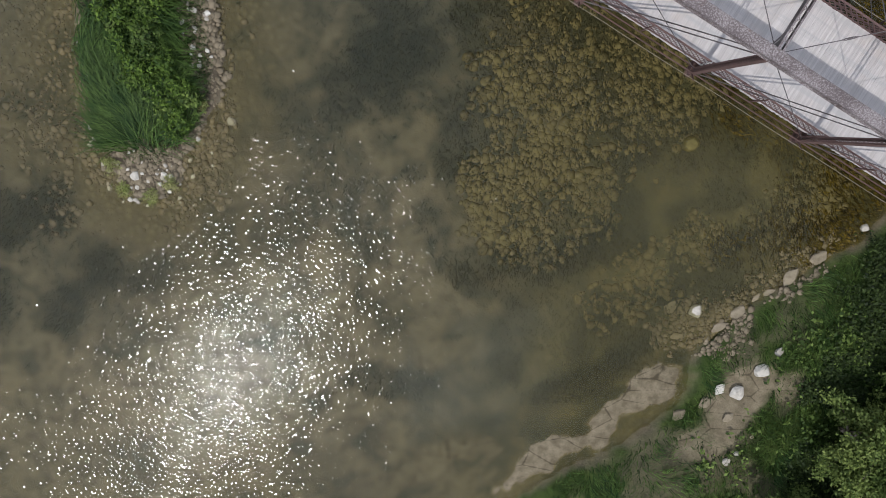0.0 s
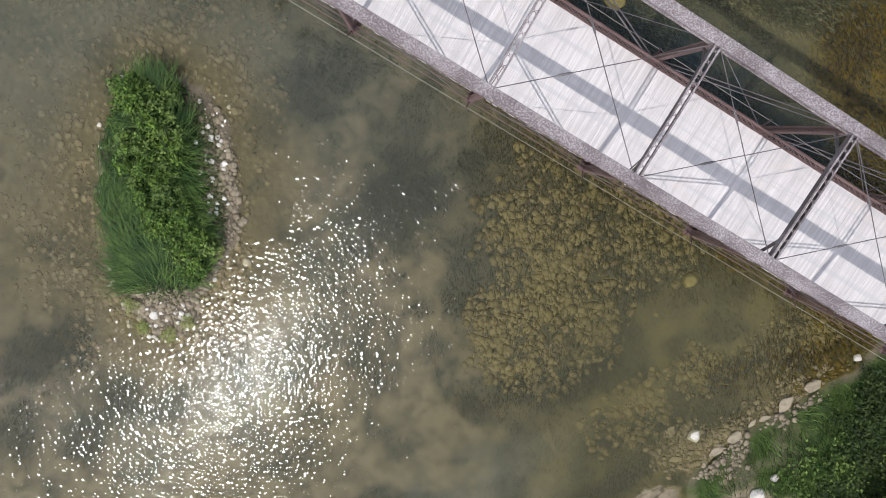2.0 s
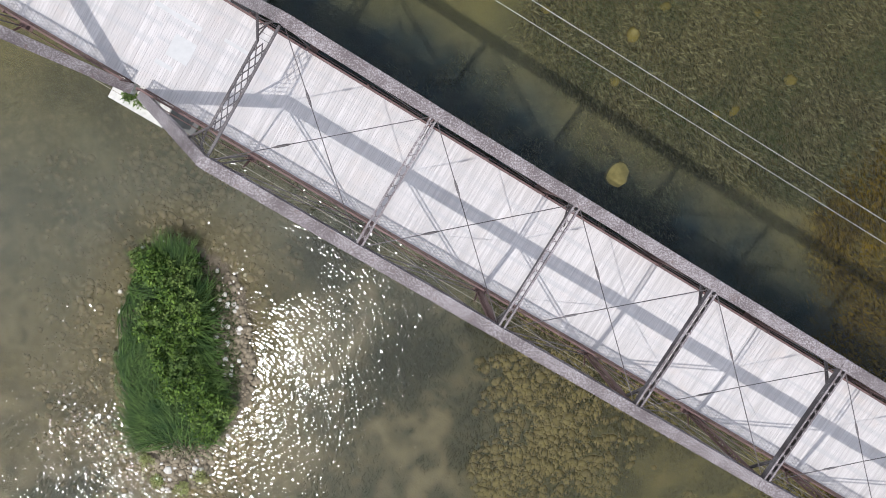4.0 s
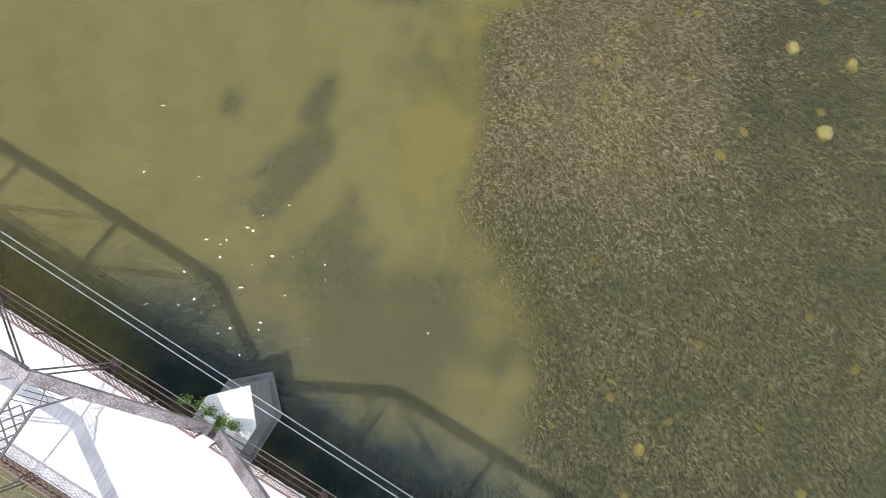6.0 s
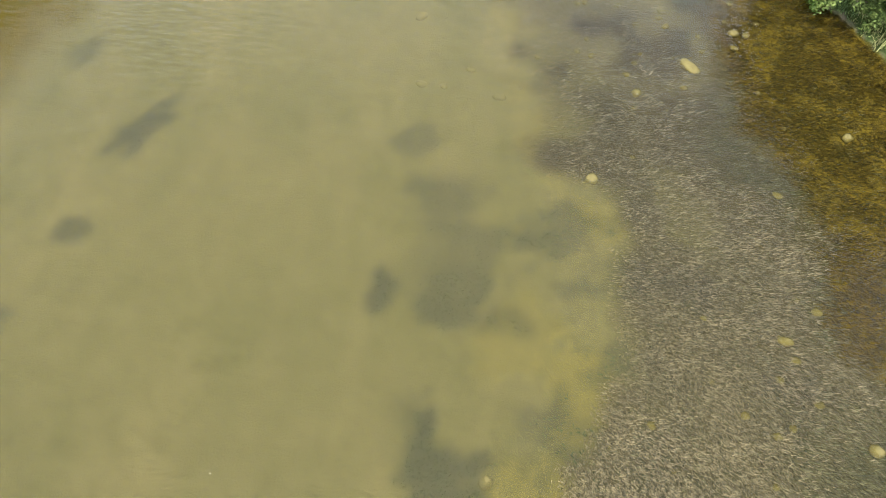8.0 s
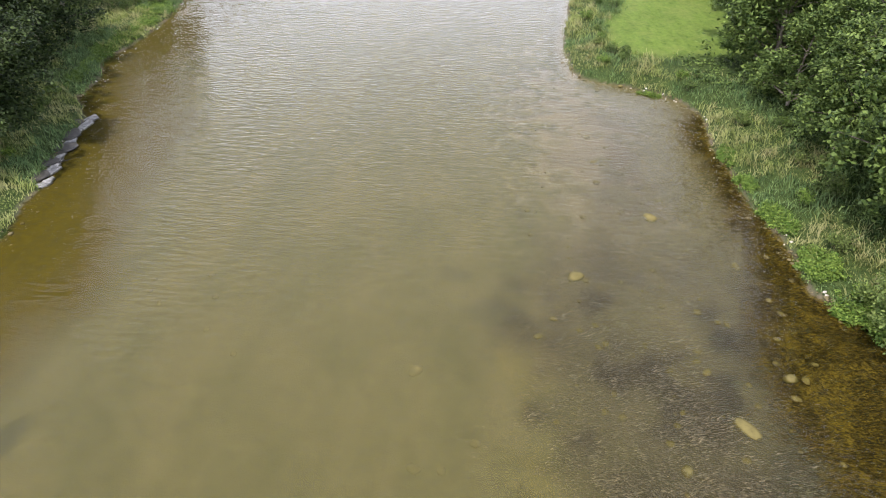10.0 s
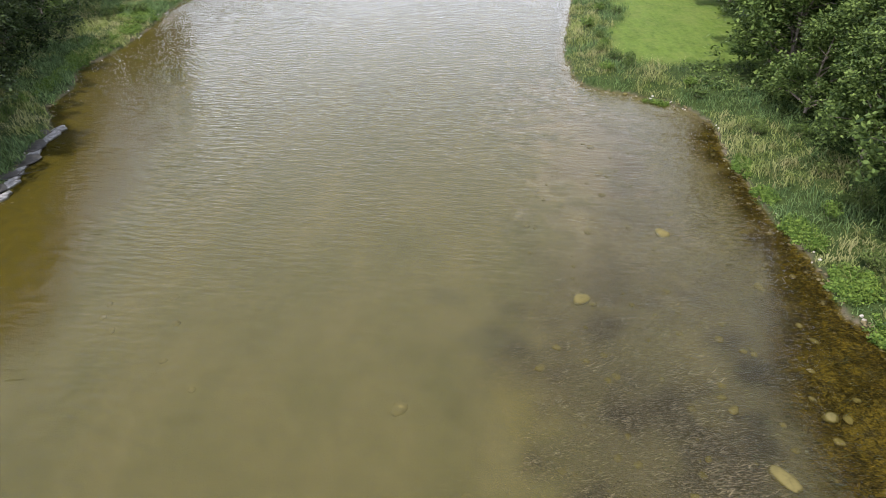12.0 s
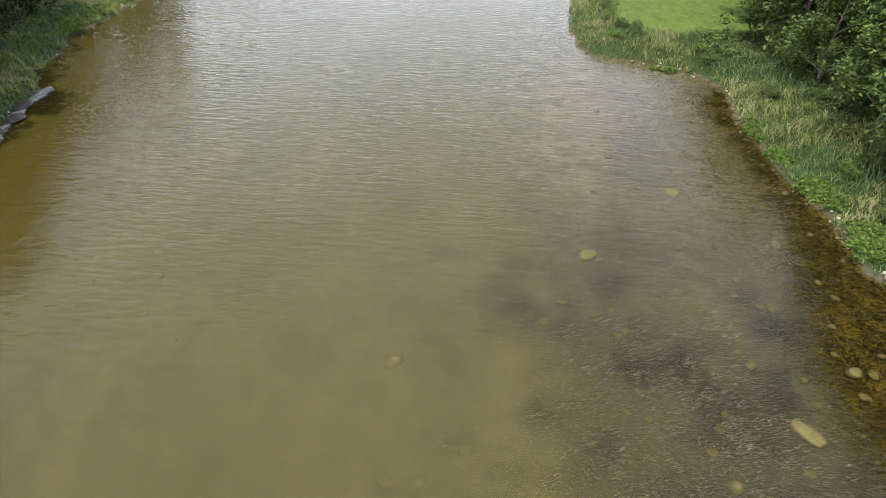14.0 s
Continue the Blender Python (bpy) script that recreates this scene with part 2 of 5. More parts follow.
def make_deck():
    m, nt = material("bleached_deck_boards")
    tc = nt.nodes.new("ShaderNodeTexCoord").outputs["Object"]
    r = island(nt)
    grain = noise_tex(nt, stretched(nt, tc, 11, 0.5, 4), 1.6, 5, 0.7)
    grain2 = noise_tex(nt, stretched(nt, tc, 3.0, 0.35, 1), 1.0, 4, 0.6)
    wheel = noise_tex(nt, stretched(nt, tc, 0.06, 2.4, 1), 1.0, 4, 0.55)
    spots = noise_tex(nt, tc, 0.9, 6, 0.65)
    col = mix(nt, r, (0.44, 0.408, 0.395), (0.56, 0.525, 0.51))
    col = mix(nt, ramp(nt, grain, [(0.46, grey(0)), (0.66, grey(0.45))]), col, (0.29, 0.268, 0.26))
    col = mix(nt, ramp(nt, grain2, [(0.50, grey(0)), (0.70, grey(0.3))]), col, (0.42, 0.38, 0.37))
    col = mix(nt, ramp(nt, wheel, [(0.50, grey(0)), (0.64, grey(0.65))]), col, (0.40, 0.385, 0.385))
    col = mix(nt, ramp(nt, spots, [(0.55, grey(0)), (0.78, grey(0.5))]), col, (0.52, 0.44, 0.39))
    finish(nt, col, 0.85, bump(nt, grain, 0.4, 0.01), spec=0.2)
    return m


def make_concrete():
    m, nt = material("pier_concrete")
    pos = place(nt)
    big = noise_tex(nt, pos, 0.7, 5, 0.6)
    drip = noise_tex(nt, stretched(nt, pos, 4, 4, 0.35), 1.2, 4, 0.6)
    fine = noise_tex(nt, pos, 18, 3, 0.6)
    col = mix(nt, big, (0.46, 0.44, 0.40), (0.66, 0.64, 0.60))
    col = mix(nt, ramp(nt, drip, [(0.45, grey(0)), (0.75, grey(0.5))]), col, (0.25, 0.24, 0.22))
    finish(nt, col, 0.85, bump(nt, maths(nt, "ADD", fine, big), 0.35, 0.02), spec=0.25)
    return m


def make_plain(name, c0, c1, rough=0.8, scale=5.0, by_island=True, spec=0.3, metal=0.0):
    m, nt = material(name)
    pos = place(nt)
    f = noise_tex(nt, pos, scale, 4, 0.6)
    if by_island:
        f = maths(nt, "MULTIPLY", maths(nt, "ADD", f, island(nt)), 0.6)
    finish(nt, mix(nt, ramp(nt, f, [(0.2, grey(0)), (0.8, grey(1))]), c0, c1), rough, bump(nt, f, 0.25, 0.02), metal, spec)
    return m


def make_leaf(name, c0, c1, c2, scale=0.25, thin=0.18, tuft=0.0):
    m, nt = material(name)
    pos = place(nt)
    r = island(nt)
    clump = noise_tex(nt, pos, scale, 3)
    col = mix(nt, r, c0, c1)
    col = mix(nt, ramp(nt, clump, [(0.4, grey(0)), (0.7, grey(0.7))]), col, c2)
    if tuft:
        knots = noise_tex(nt, pos, 4.2, 2, 0.6)
        col = mix(nt, ramp(nt, knots, [(0.40, grey(tuft)), (0.56, grey(0))]), col, tuple(0.8 * v for v in c0))
    d = finish(nt, col, 0.6, None, 0.0, 0.2)
    t = nt.nodes.new("ShaderNodeBsdfTranslucent")
    link(nt, col, t.inputs[0])
    mx = nt.nodes.new("ShaderNodeMixShader")
    mx.inputs[0].default_value = thin
    link(nt, d.outputs[0], mx.inputs[1])
    link(nt, t.outputs[0], mx.inputs[2])
    out = [n for n in nt.nodes if n.bl_idname == "ShaderNodeOutputMaterial"][0]
    link(nt, mx.outputs[0], out.inputs[0])
    return m


def make_stone(name, c0, c1, scale=3.0):
    m, nt = material(name)
    pos = place(nt)
    tint = maths(nt, "ADD", maths(nt, "MULTIPLY", object_random(nt), 0.5), maths(nt, "MULTIPLY", island(nt), 0.5))
    f = noise_tex(nt, pos, scale, 5, 0.65)
    col = mix(nt, tint, c0, c1)
    col = mix(nt, ramp(nt, f, [(0.45, grey(0)), (0.75, grey(0.6))]), col, tuple(0.55 * v for v in c0))
    finish(nt, col, 0.85, bump(nt, f, 0.5, 0.03), spec=0.25)
    return m


M_GROUND = make_ground()
M_WATER = make_water()
M_CHORD = make_speckled("weathered_chord_steel", (0.085, 0.066, 0.066), (0.15, 0.122, 0.122), (0.30, 0.27, 0.27), 0.57, 0.65, 16.0)
M_RUSTY = make_speckled("rusty_lattice_steel", (0.085, 0.05, 0.045), (0.135, 0.078, 0.07), (0.20, 0.15, 0.14), 0.66, 0.75)
M_DARK = make_speckled("dark_strut_steel", (0.05, 0.042, 0.042), (0.11, 0.095, 0.095), (0.34, 0.31, 0.30), 0.66)
M_DECK = make_deck()
M_CONCRETE = make_concrete()
# stains plus the side shade of the pier, both put into the colour
M_STAINED_SHADE = make_stone("stained_shaded_concrete", (0.11, 0.108, 0.102), (0.15, 0.147, 0.14), 1.4)
M_CABLE = make_plain("grey_cable", (0.20, 0.175, 0.14), (0.30, 0.27, 0.22), 0.5, 2.0, False)
M_PATCH = make_plain("grey_deck_patch", (0.42, 0.41, 0.405), (0.50, 0.49, 0.48), 0.85, 3.0, False)
M_FOAM = make_plain("foam_over_rock", (0.02, 0.018, 0.016), (0.46, 0.45, 0.43), 0.7, 2.4, False, 0.3)
M_WET_ROCK = make_plain("dark_wet_rock", (0.018, 0.016, 0.014), (0.085, 0.078, 0.066), 0.55, 2.2, False, 0.3)
M_WIRE = make_plain("pale_utility_wire", (0.46, 0.46, 0.44), (0.56, 0.56, 0.54), 0.5, 2.0, False, 0.4)
M_BARK = make_plain("tree_bark", (0.10, 0.08, 0.06), (0.26, 0.22, 0.18), 0.9, 6.0, False)
M_LEAF_A = make_leaf("maple_leaves", (0.012, 0.030, 0.005), (0.21, 0.29, 0.07), (0.035, 0.07, 0.015))
# leaf tone darkened so that wood shade is part of its colour
M_LEAF_D = make_leaf("shade_toned_leaves", (0.005, 0.012, 0.003), (0.075, 0.11, 0.03), (0.015, 0.03, 0.008))
M_LEAF_B = make_leaf("pale_willow_leaves", (0.03, 0.055, 0.010), (0.25, 0.31, 0.085), (0.08, 0.13, 0.03))
M_LEAF_C = make_leaf("bright_waterside_leaves", (0.04, 0.09, 0.012), (0.22, 0.31, 0.055), (0.09, 0.16, 0.026))
M_GRASS_A = make_leaf("island_grass", (0.006, 0.020, 0.004), (0.115, 0.19, 0.04), (0.015, 0.048, 0.012), 0.9)
M_GRASS_C = make_leaf("green_bank_grass", (0.045, 0.09, 0.03), (0.26, 0.36, 0.13), (0.08, 0.15, 0.06), 0.5, 0.35)
M_HERB = make_leaf("island_herb_leaves", (0.010, 0.030, 0.005), (0.16, 0.25, 0.04), (0.03, 0.065, 0.012), 0.8)
M_SLAB = make_stone("tan_slab_stone", (0.17, 0.14, 0.095), (0.36, 0.305, 0.22))
M_GRASS_B = make_leaf("bank_grass", (0.10, 0.15, 0.03), (0.36, 0.40, 0.13), (0.46, 0.40, 0.22), 0.4, 0.35)
M_WEED = make_leaf("river_weed_strands", (0.014, 0.016, 0.009), (0.33, 0.315, 0.205), (0.045, 0.08, 0.036), 0.3, 0.18, 0.6)
M_PALE_WEED = make_leaf("pale_weed_strands", (0.035, 0.031, 0.022), (0.62, 0.525, 0.40), (0.24, 0.205, 0.15), 0.35, 0.18, 0.5)
M_BED_WEED = make_leaf("bed_weed_strands", (0.020, 0.022, 0.013), (0.12, 0.11, 0.062), (0.04, 0.042, 0.027), 0.3, 0.18, 0.7)
M_DARK_WEED = make_leaf("dark_weed_strands", (0.014, 0.034, 0.018), (0.065, 0.11, 0.058), (0.03, 0.06, 0.036), 0.3)
M_GOLD_WEED = make_leaf("golden_weed_strands", (0.012, 0.009, 0.003), (0.27, 0.19, 0.025), (0.045, 0.03, 0.005), 0.5, 0.18, 0.8)
M_STONE_DRY = make_stone("dry_limestone", (0.34, 0.30, 0.25), (0.72, 0.69, 0.63))
M_STONE_WET = make_stone("submerged_stone", (0.10, 0.085, 0.026), (0.18, 0.148, 0.052))
M_COBBLE = make_stone("algae_cobble", (0.105, 0.088, 0.042), (0.215, 0.177, 0.090))
M_PEBBLE = make_stone("gravel_pebble", (0.10, 0.082, 0.053), (0.27, 0.222, 0.155))


# ---- mesh building ----
class Geo:
    """Vertices and faces of one mesh."""

    def __init__(self):
        self.v, self.f = [], []

    def hull8(self, corners):
        k = len(self.v)
        self.v += [tuple(c) for c in corners]
        for q in ((0, 3, 2, 1), (4, 5, 6, 7), (0, 1, 5, 4), (1, 2, 6, 5), (2, 3, 7, 6), (3, 0, 4, 7)):
            self.f.append(tuple(k + i for i in q))
        return self

    def box(self, x0, x1, y0, y1, z0, z1):
        return self.hull8([(x0, y0, z0), (x1, y0, z0), (x1, y1, z0), (x0, y1, z0),
                           (x0, y0, z1), (x1, y0, z1), (x1, y1, z1), (x0, y1, z1)])

    def beam(self, p, q, w, h, up=(0, 0, 1)):
        p, q = Vector(p), Vector(q)
        d = (q - p).normalized()
        side = d.cross(Vector(up))
        if side.length < 1e-4:
            side = d.cross(Vector((1, 0, 0)))
        side.normalize()
        top = side.cross(d)
        s, t = side * (w / 2), top * (h / 2)
        return self.hull8([p - s - t, p + s - t, q + s - t, q - s - t, p - s + t, p + s + t, q + s + t, q - s + t])

    def tube(self, pts, radii, sides=6):
        k = len(self.v)
        for i, p in enumerate(pts):
            p = Vector(p)
            a = Vector(pts[max(i - 1, 0)])
            b = Vector(pts[min(i + 1, len(pts) - 1)])
            d = (b - a).normalized()
            s = d.cross(Vector((0, 0, 1)))
            if s.length < 1e-3:
                s = Vector((1, 0, 0))
            s.normalize()
            t = s.cross(d)
            for j in range(sides):
                an = 2 * math.pi * j / sides
                self.v.append(tuple(p + (s * math.cos(an) + t * math.sin(an)) * radii[i]))
        for i in range(len(pts) - 1):
            for j in range(sides):
                a, b = k + i * sides + j, k + i * sides + (j + 1) % sides
                self.f.append((a, b, b + sides, a + sides))
        self.f.append(tuple(k + j for j in range(sides))[::-1])
        self.f.append(tuple(k + (len(pts) - 1) * sides + j for j in range(sides)))
        return self

    def prism(self, low, high, z0, z1):
        k, n = len(self.v), len(low)
        self.v += [(x, y, z0) for x, y in low] + [(x, y, z1) for x, y in high]
        self.f.append(tuple(k + i for i in range(n))[::-1])
        self.f.append(tuple(k + n + i for i in range(n)))
        for i in range(n):
            j = (i + 1) % n
            self.f.append((k + i, k + j, k + n + j, k + n + i))
        return self


def mesh_from(name, verts, faces, mat, smooth=False):
    me = bpy.data.meshes.new(name)
    me.from_pydata(verts, [], faces)
    me.materials.append(mat)
    if smooth:
        me.polygons.foreach_set("use_smooth", [True] * len(me.polygons))
    me.update()
    return me


def quads(name, pts, mat):
    """One mesh of many loose quads: pts is an array (n, 4, 3)."""
    n = len(pts)
    me = bpy.data.meshes.new(name)
    me.vertices.add(4 * n)
    me.vertices.foreach_set("co", np.ascontiguousarray(pts, np.float32).reshape(-1))
    me.loops.add(4 * n)
    me.loops.foreach_set("vertex_index", np.arange(4 * n, dtype=np.int32))
    me.polygons.add(n)
    me.polygons.foreach_set("loop_start", np.arange(0, 4 * n, 4, dtype=np.int32))
    me.polygons.foreach_set("loop_total", np.full(n, 4, np.int32))
    me.materials.append(mat)
    me.update(calc_edges=True)
    return me


def part(name, geo, mat, parent, label="", bevel=0.0):
    """Links a Geo as one mesh object under a thing or a part."""
    ob = new(name, mesh_from(name, geo.v, geo.f, mat))
    ob.parent = parent
    if bevel:
        b = ob.modifiers.new("bevel", "BEVEL")
        b.width, b.segments, b.limit_method = bevel, 1, "ANGLE"
    return tagged(ob, label)


def thing(name, m, label, category, group="", kind=""):
    ob = new(name)
    ob.matrix_basis = m
    return tagged(ob, label, category, group, kind)


# ---- plan of the river ----
RIGHT_BANK = [(-400, -300), (-60, -30), (-25, 1), (-19.6, 6.2), (-18, 8.8), (-16.6, 12), (-15.1, 14.1), (-13.2, 15.9),
              (-10.9, 16.3), (-9.3, 17.8), (-8.3, 19.3), (-7, 21.1), (-6, 22.9), (-4.9, 25.1), (-3.6, 26.1), (5, 30.5), (30, 36),
              (75, 37), (88, 36), (93.5, 34), (97, 31.5), (102, 28.4), (109, 29.2), (115, 28.2), (122, 28.4), (129, 28.2), (136, 29.6),
              (141.5, 28), (145, 24.5), (147, 21), (149.5, 16), (153, 15.3), (162, 15.4), (170, 16.5), (197, 21), (260, 34), (500, 90)]
LEFT_BANK = [(-400, -330), (-60, -78), (0, -66), (60, -52), (98, -41.2), (105, -42), (112, -42.8), (116, -43.4), (121, -44.6), (126, -45.2),
             (133, -46.2), (139, -50), (147, -50.5), (152, -53), (160, -51.5), (172, -51), (186, -52), (200, -51), (260, -44), (500, 0)]
ISLAND = [(-13.4, 11.6), (-14.8, 10), (-15.8, 7.9), (-16.1, 4.4), (-15.6, 1.7), (-15.0, -0.8), (-13.9, -2.2), (-12.6, -2.0),
          (-11.0, 0.6), (-9.6, 2.6), (-9.2, 4.6), (-9.3, 6.9), (-9.6, 9), (-10.6, 10.6), (-12, 11.5)]

rng = np.random.default_rng(7)
LATTICE = rng.random((256, 256))


def value_noise(x, y):
    xi, yi = np.floor(x).astype(int), np.floor(y).astype(int)
    fx, fy = x - xi, y - yi
    fx, fy = fx * fx * (3 - 2 * fx), fy * fy * (3 - 2 * fy)
    a, b = LATTICE[xi % 256, yi % 256], LATTICE[(xi + 1) % 256, yi % 256]
    c, d = LATTICE[xi % 256, (yi + 1) % 256], LATTICE[(xi + 1) % 256, (yi + 1) % 256]
    return (a * (1 - fx) + b * fx) * (1 - fy) + (c * (1 - fx) + d * fx) * fy


def fbm(x, y, octaves=4):
    s, amp, tot = 0.0, 1.0, 0.0
    for i in range(octaves):
        c, k = math.cos(0.65 * i + 0.4) * 2 ** i, math.sin(0.65 * i + 0.4) * 2 ** i
        s = s + amp * value_noise(x * c - y * k + 17.3 * i, x * k + y * c + 31.7 * i)
        tot += amp
        amp *= 0.5
    return s / tot


def smooth(a, b, v):
    t = np.clip((v - a) / (b - a), 0, 1)
    return t * t * (3 - 2 * t)


def along(table, y):
    t = np.array(table, float)
    return np.interp(y, t[:, 0], t[:, 1])


def inside_distance(poly, x, y):
    """Signed distance to a polygon: positive inside."""
    best = np.full(x.shape, 1e9)
    inside = np.zeros(x.shape, bool)
    n = len(poly)
    for i in range(n):
        (x0, y0), (x1, y1) = poly[i], poly[(i + 1) % n]
        ex, ey = x1 - x0, y1 - y0
        t = np.clip(((x - x0) * ex + (y - y0) * ey) / (ex * ex + ey * ey), 0, 1)
        best = np.minimum(best, np.hypot(x - x0 - t * ex, y - y0 - t * ey))
        cross = ((y0 > y) != (y1 > y)) & (x < ex * (y - y0) / (ey if ey else 1e-9) + x0)
        inside ^= cross
    return np.where(inside, best, -best)


def ragged(x, y):
    return 2.0 * (fbm(x * 0.45, y * 0.45, 4) - 0.5) + 1.1 * (fbm(x * 1.3 + 7, y * 1.3, 3) - 0.5)


def blob(x, y, cx, cy, rx, ry, turn=0.0, soft=0.35, w=None):
    c, s = math.cos(radians(turn)), math.sin(radians(turn))
    dx, dy = x - cx, y - cy
    a, b = (dx * c + dy * s) / rx, (-dx * s + dy * c) / ry
    w = ragged(x, y) if w is None else w
    return smooth(1 + soft, 1 - soft, np.hypot(a, b) + w)


def blobs(x, y, rows, soft=0.35, w=None):
    out = np.zeros(x.shape)
    w = ragged(x, y) if w is None else w
    for r in rows:
        out = np.maximum(out, blob(x, y, *r[:5], soft=soft, w=w) * (r[5] if len(r) > 5 else 1.0))
    return out


# deep water patches; those at y 17 to 21 carry bridge shade in colour
DEEP_AND_SHADE = [(-1.0, 5.0, 3.6, 4.6, -30, 0.9), (2.8, 1.5, 1.6, 3.6, 10, 0.75), (-5.0, 1.5, 2.4, 2.0, 20, 0.5), (-6, -3, 3.5, 1.6, 30, 0.5), (-20.3, -3, 2.8, 2.0, 20, 0.85), (-18.4, -7.5, 3.4, 1.6, 30, 0.85),
        (-14.5, -6.6, 2.4, 1.0, 30, 0.6), (-21.5, -8, 2, 2, 0, 0.7), (-4.4, 11.0, 2.2, 2.0, 0, 0.7), (7.5, -5.2, 4.4, 1.0, 8, 0.8), (12.0, -2.8, 1.2, 1.8, -20, 0.6), (17.8, -5.0, 2.4, 0.7, 33, 0.75),
        (14.5, -7.6, 1.6, 0.8, 30, 0.7), (10, -12.0, 3.4, 0.7, 25, 0.75), (13, 3, 4, 5, -30, 0.35), (-12, 22, 8, 5, -30, 0.6), (1, 21, 9, 4.5, -30, 0.55), (4, 17, 11, 3.6, -30, 0.85), (-3, 27, 7, 4.5, -25, 0.75)]
DARK_WEED = [(0.0, 64.7, 2.5, 2.0, 20, 0.6), (-4.9, 64.4, 0.8, 1.8, 0, 0.7), (-1.2, 51.5, 1.9, 6.0, -4, 0.75), (6.2, 69.5, 2.6, 1.8, 30, 0.55), (1.3, 69.0, 1.5, 1.2, 0, 0.5),
             (7.6, 65.6, 1.6, 0.8, 0, 0.5), (-11.3, 40.2, 0.9, 1.2, 0, 0.6), (-6.4, 40.8, 0.8, 2.4, -15, 0.7), (-7.9, 36.8, 1.2, 2.4, -35, 0.65), (-4.5, 35, 1, 1.4, 0, 0.5),
             (-23.4, 76.3, 1.0, 3.3, -35, 0.7), (-24.7, 68.3, 1.0, 1.0, 0, 0.6), (-27.4, 61.4, 1.0, 1.0, 0, 0.5), (-29, 84.5, 0.9, 1.8, 0, 0.45), (-0.5, 103, 1.6, 1.0, 0, 0.3),
             (2.6, 98.7, 1.8, 1.6, 0, 0.3), (-2.7, 77.5, 1.8, 1.5, 0, 0.45), (-0.8, 73, 2.6, 2.6, 0, 0.5)]
TAN = [(7.2, 58.6, 2.2, 4.6, 10, 0.8), (3.1, 49.6, 2.2, 3.4, -10, 0.8), (0.2, 39, 2.2, 4.6, -5, 0.75), (4.0, 61.7, 2.6, 3.0, 0, 0.5), (9.5, 71, 1.4, 2.0, 0, 0.5),
       (5.5, 79, 1.5, 4, 10, 0.4), (5.0, 93, 2.2, 3.0, 0, 0.5), (12, 128, 5, 9, 0, 0.5)]


def weed_edge(y):
    return along([(-60, 90), (12, 26), (16, 12), (20, 6), (23, 4.3), (26, 5), (29, 4.2), (31.6, 3.1), (35.7, 1.8), (40.2, 2.8), (42.6, 2.5), (45, 1.9),
                  (47.8, 5.3), (51.7, 6.3), (54.6, 5.7), (57, 8), (61.2, 9.7), (67, 10.5), (70, 11.1), (74, 10), (76, 5.2), (87.7, 5.7), (94, 2.5), (104, 3.8),
                  (112, 8), (130, 12), (150, 20)], y)


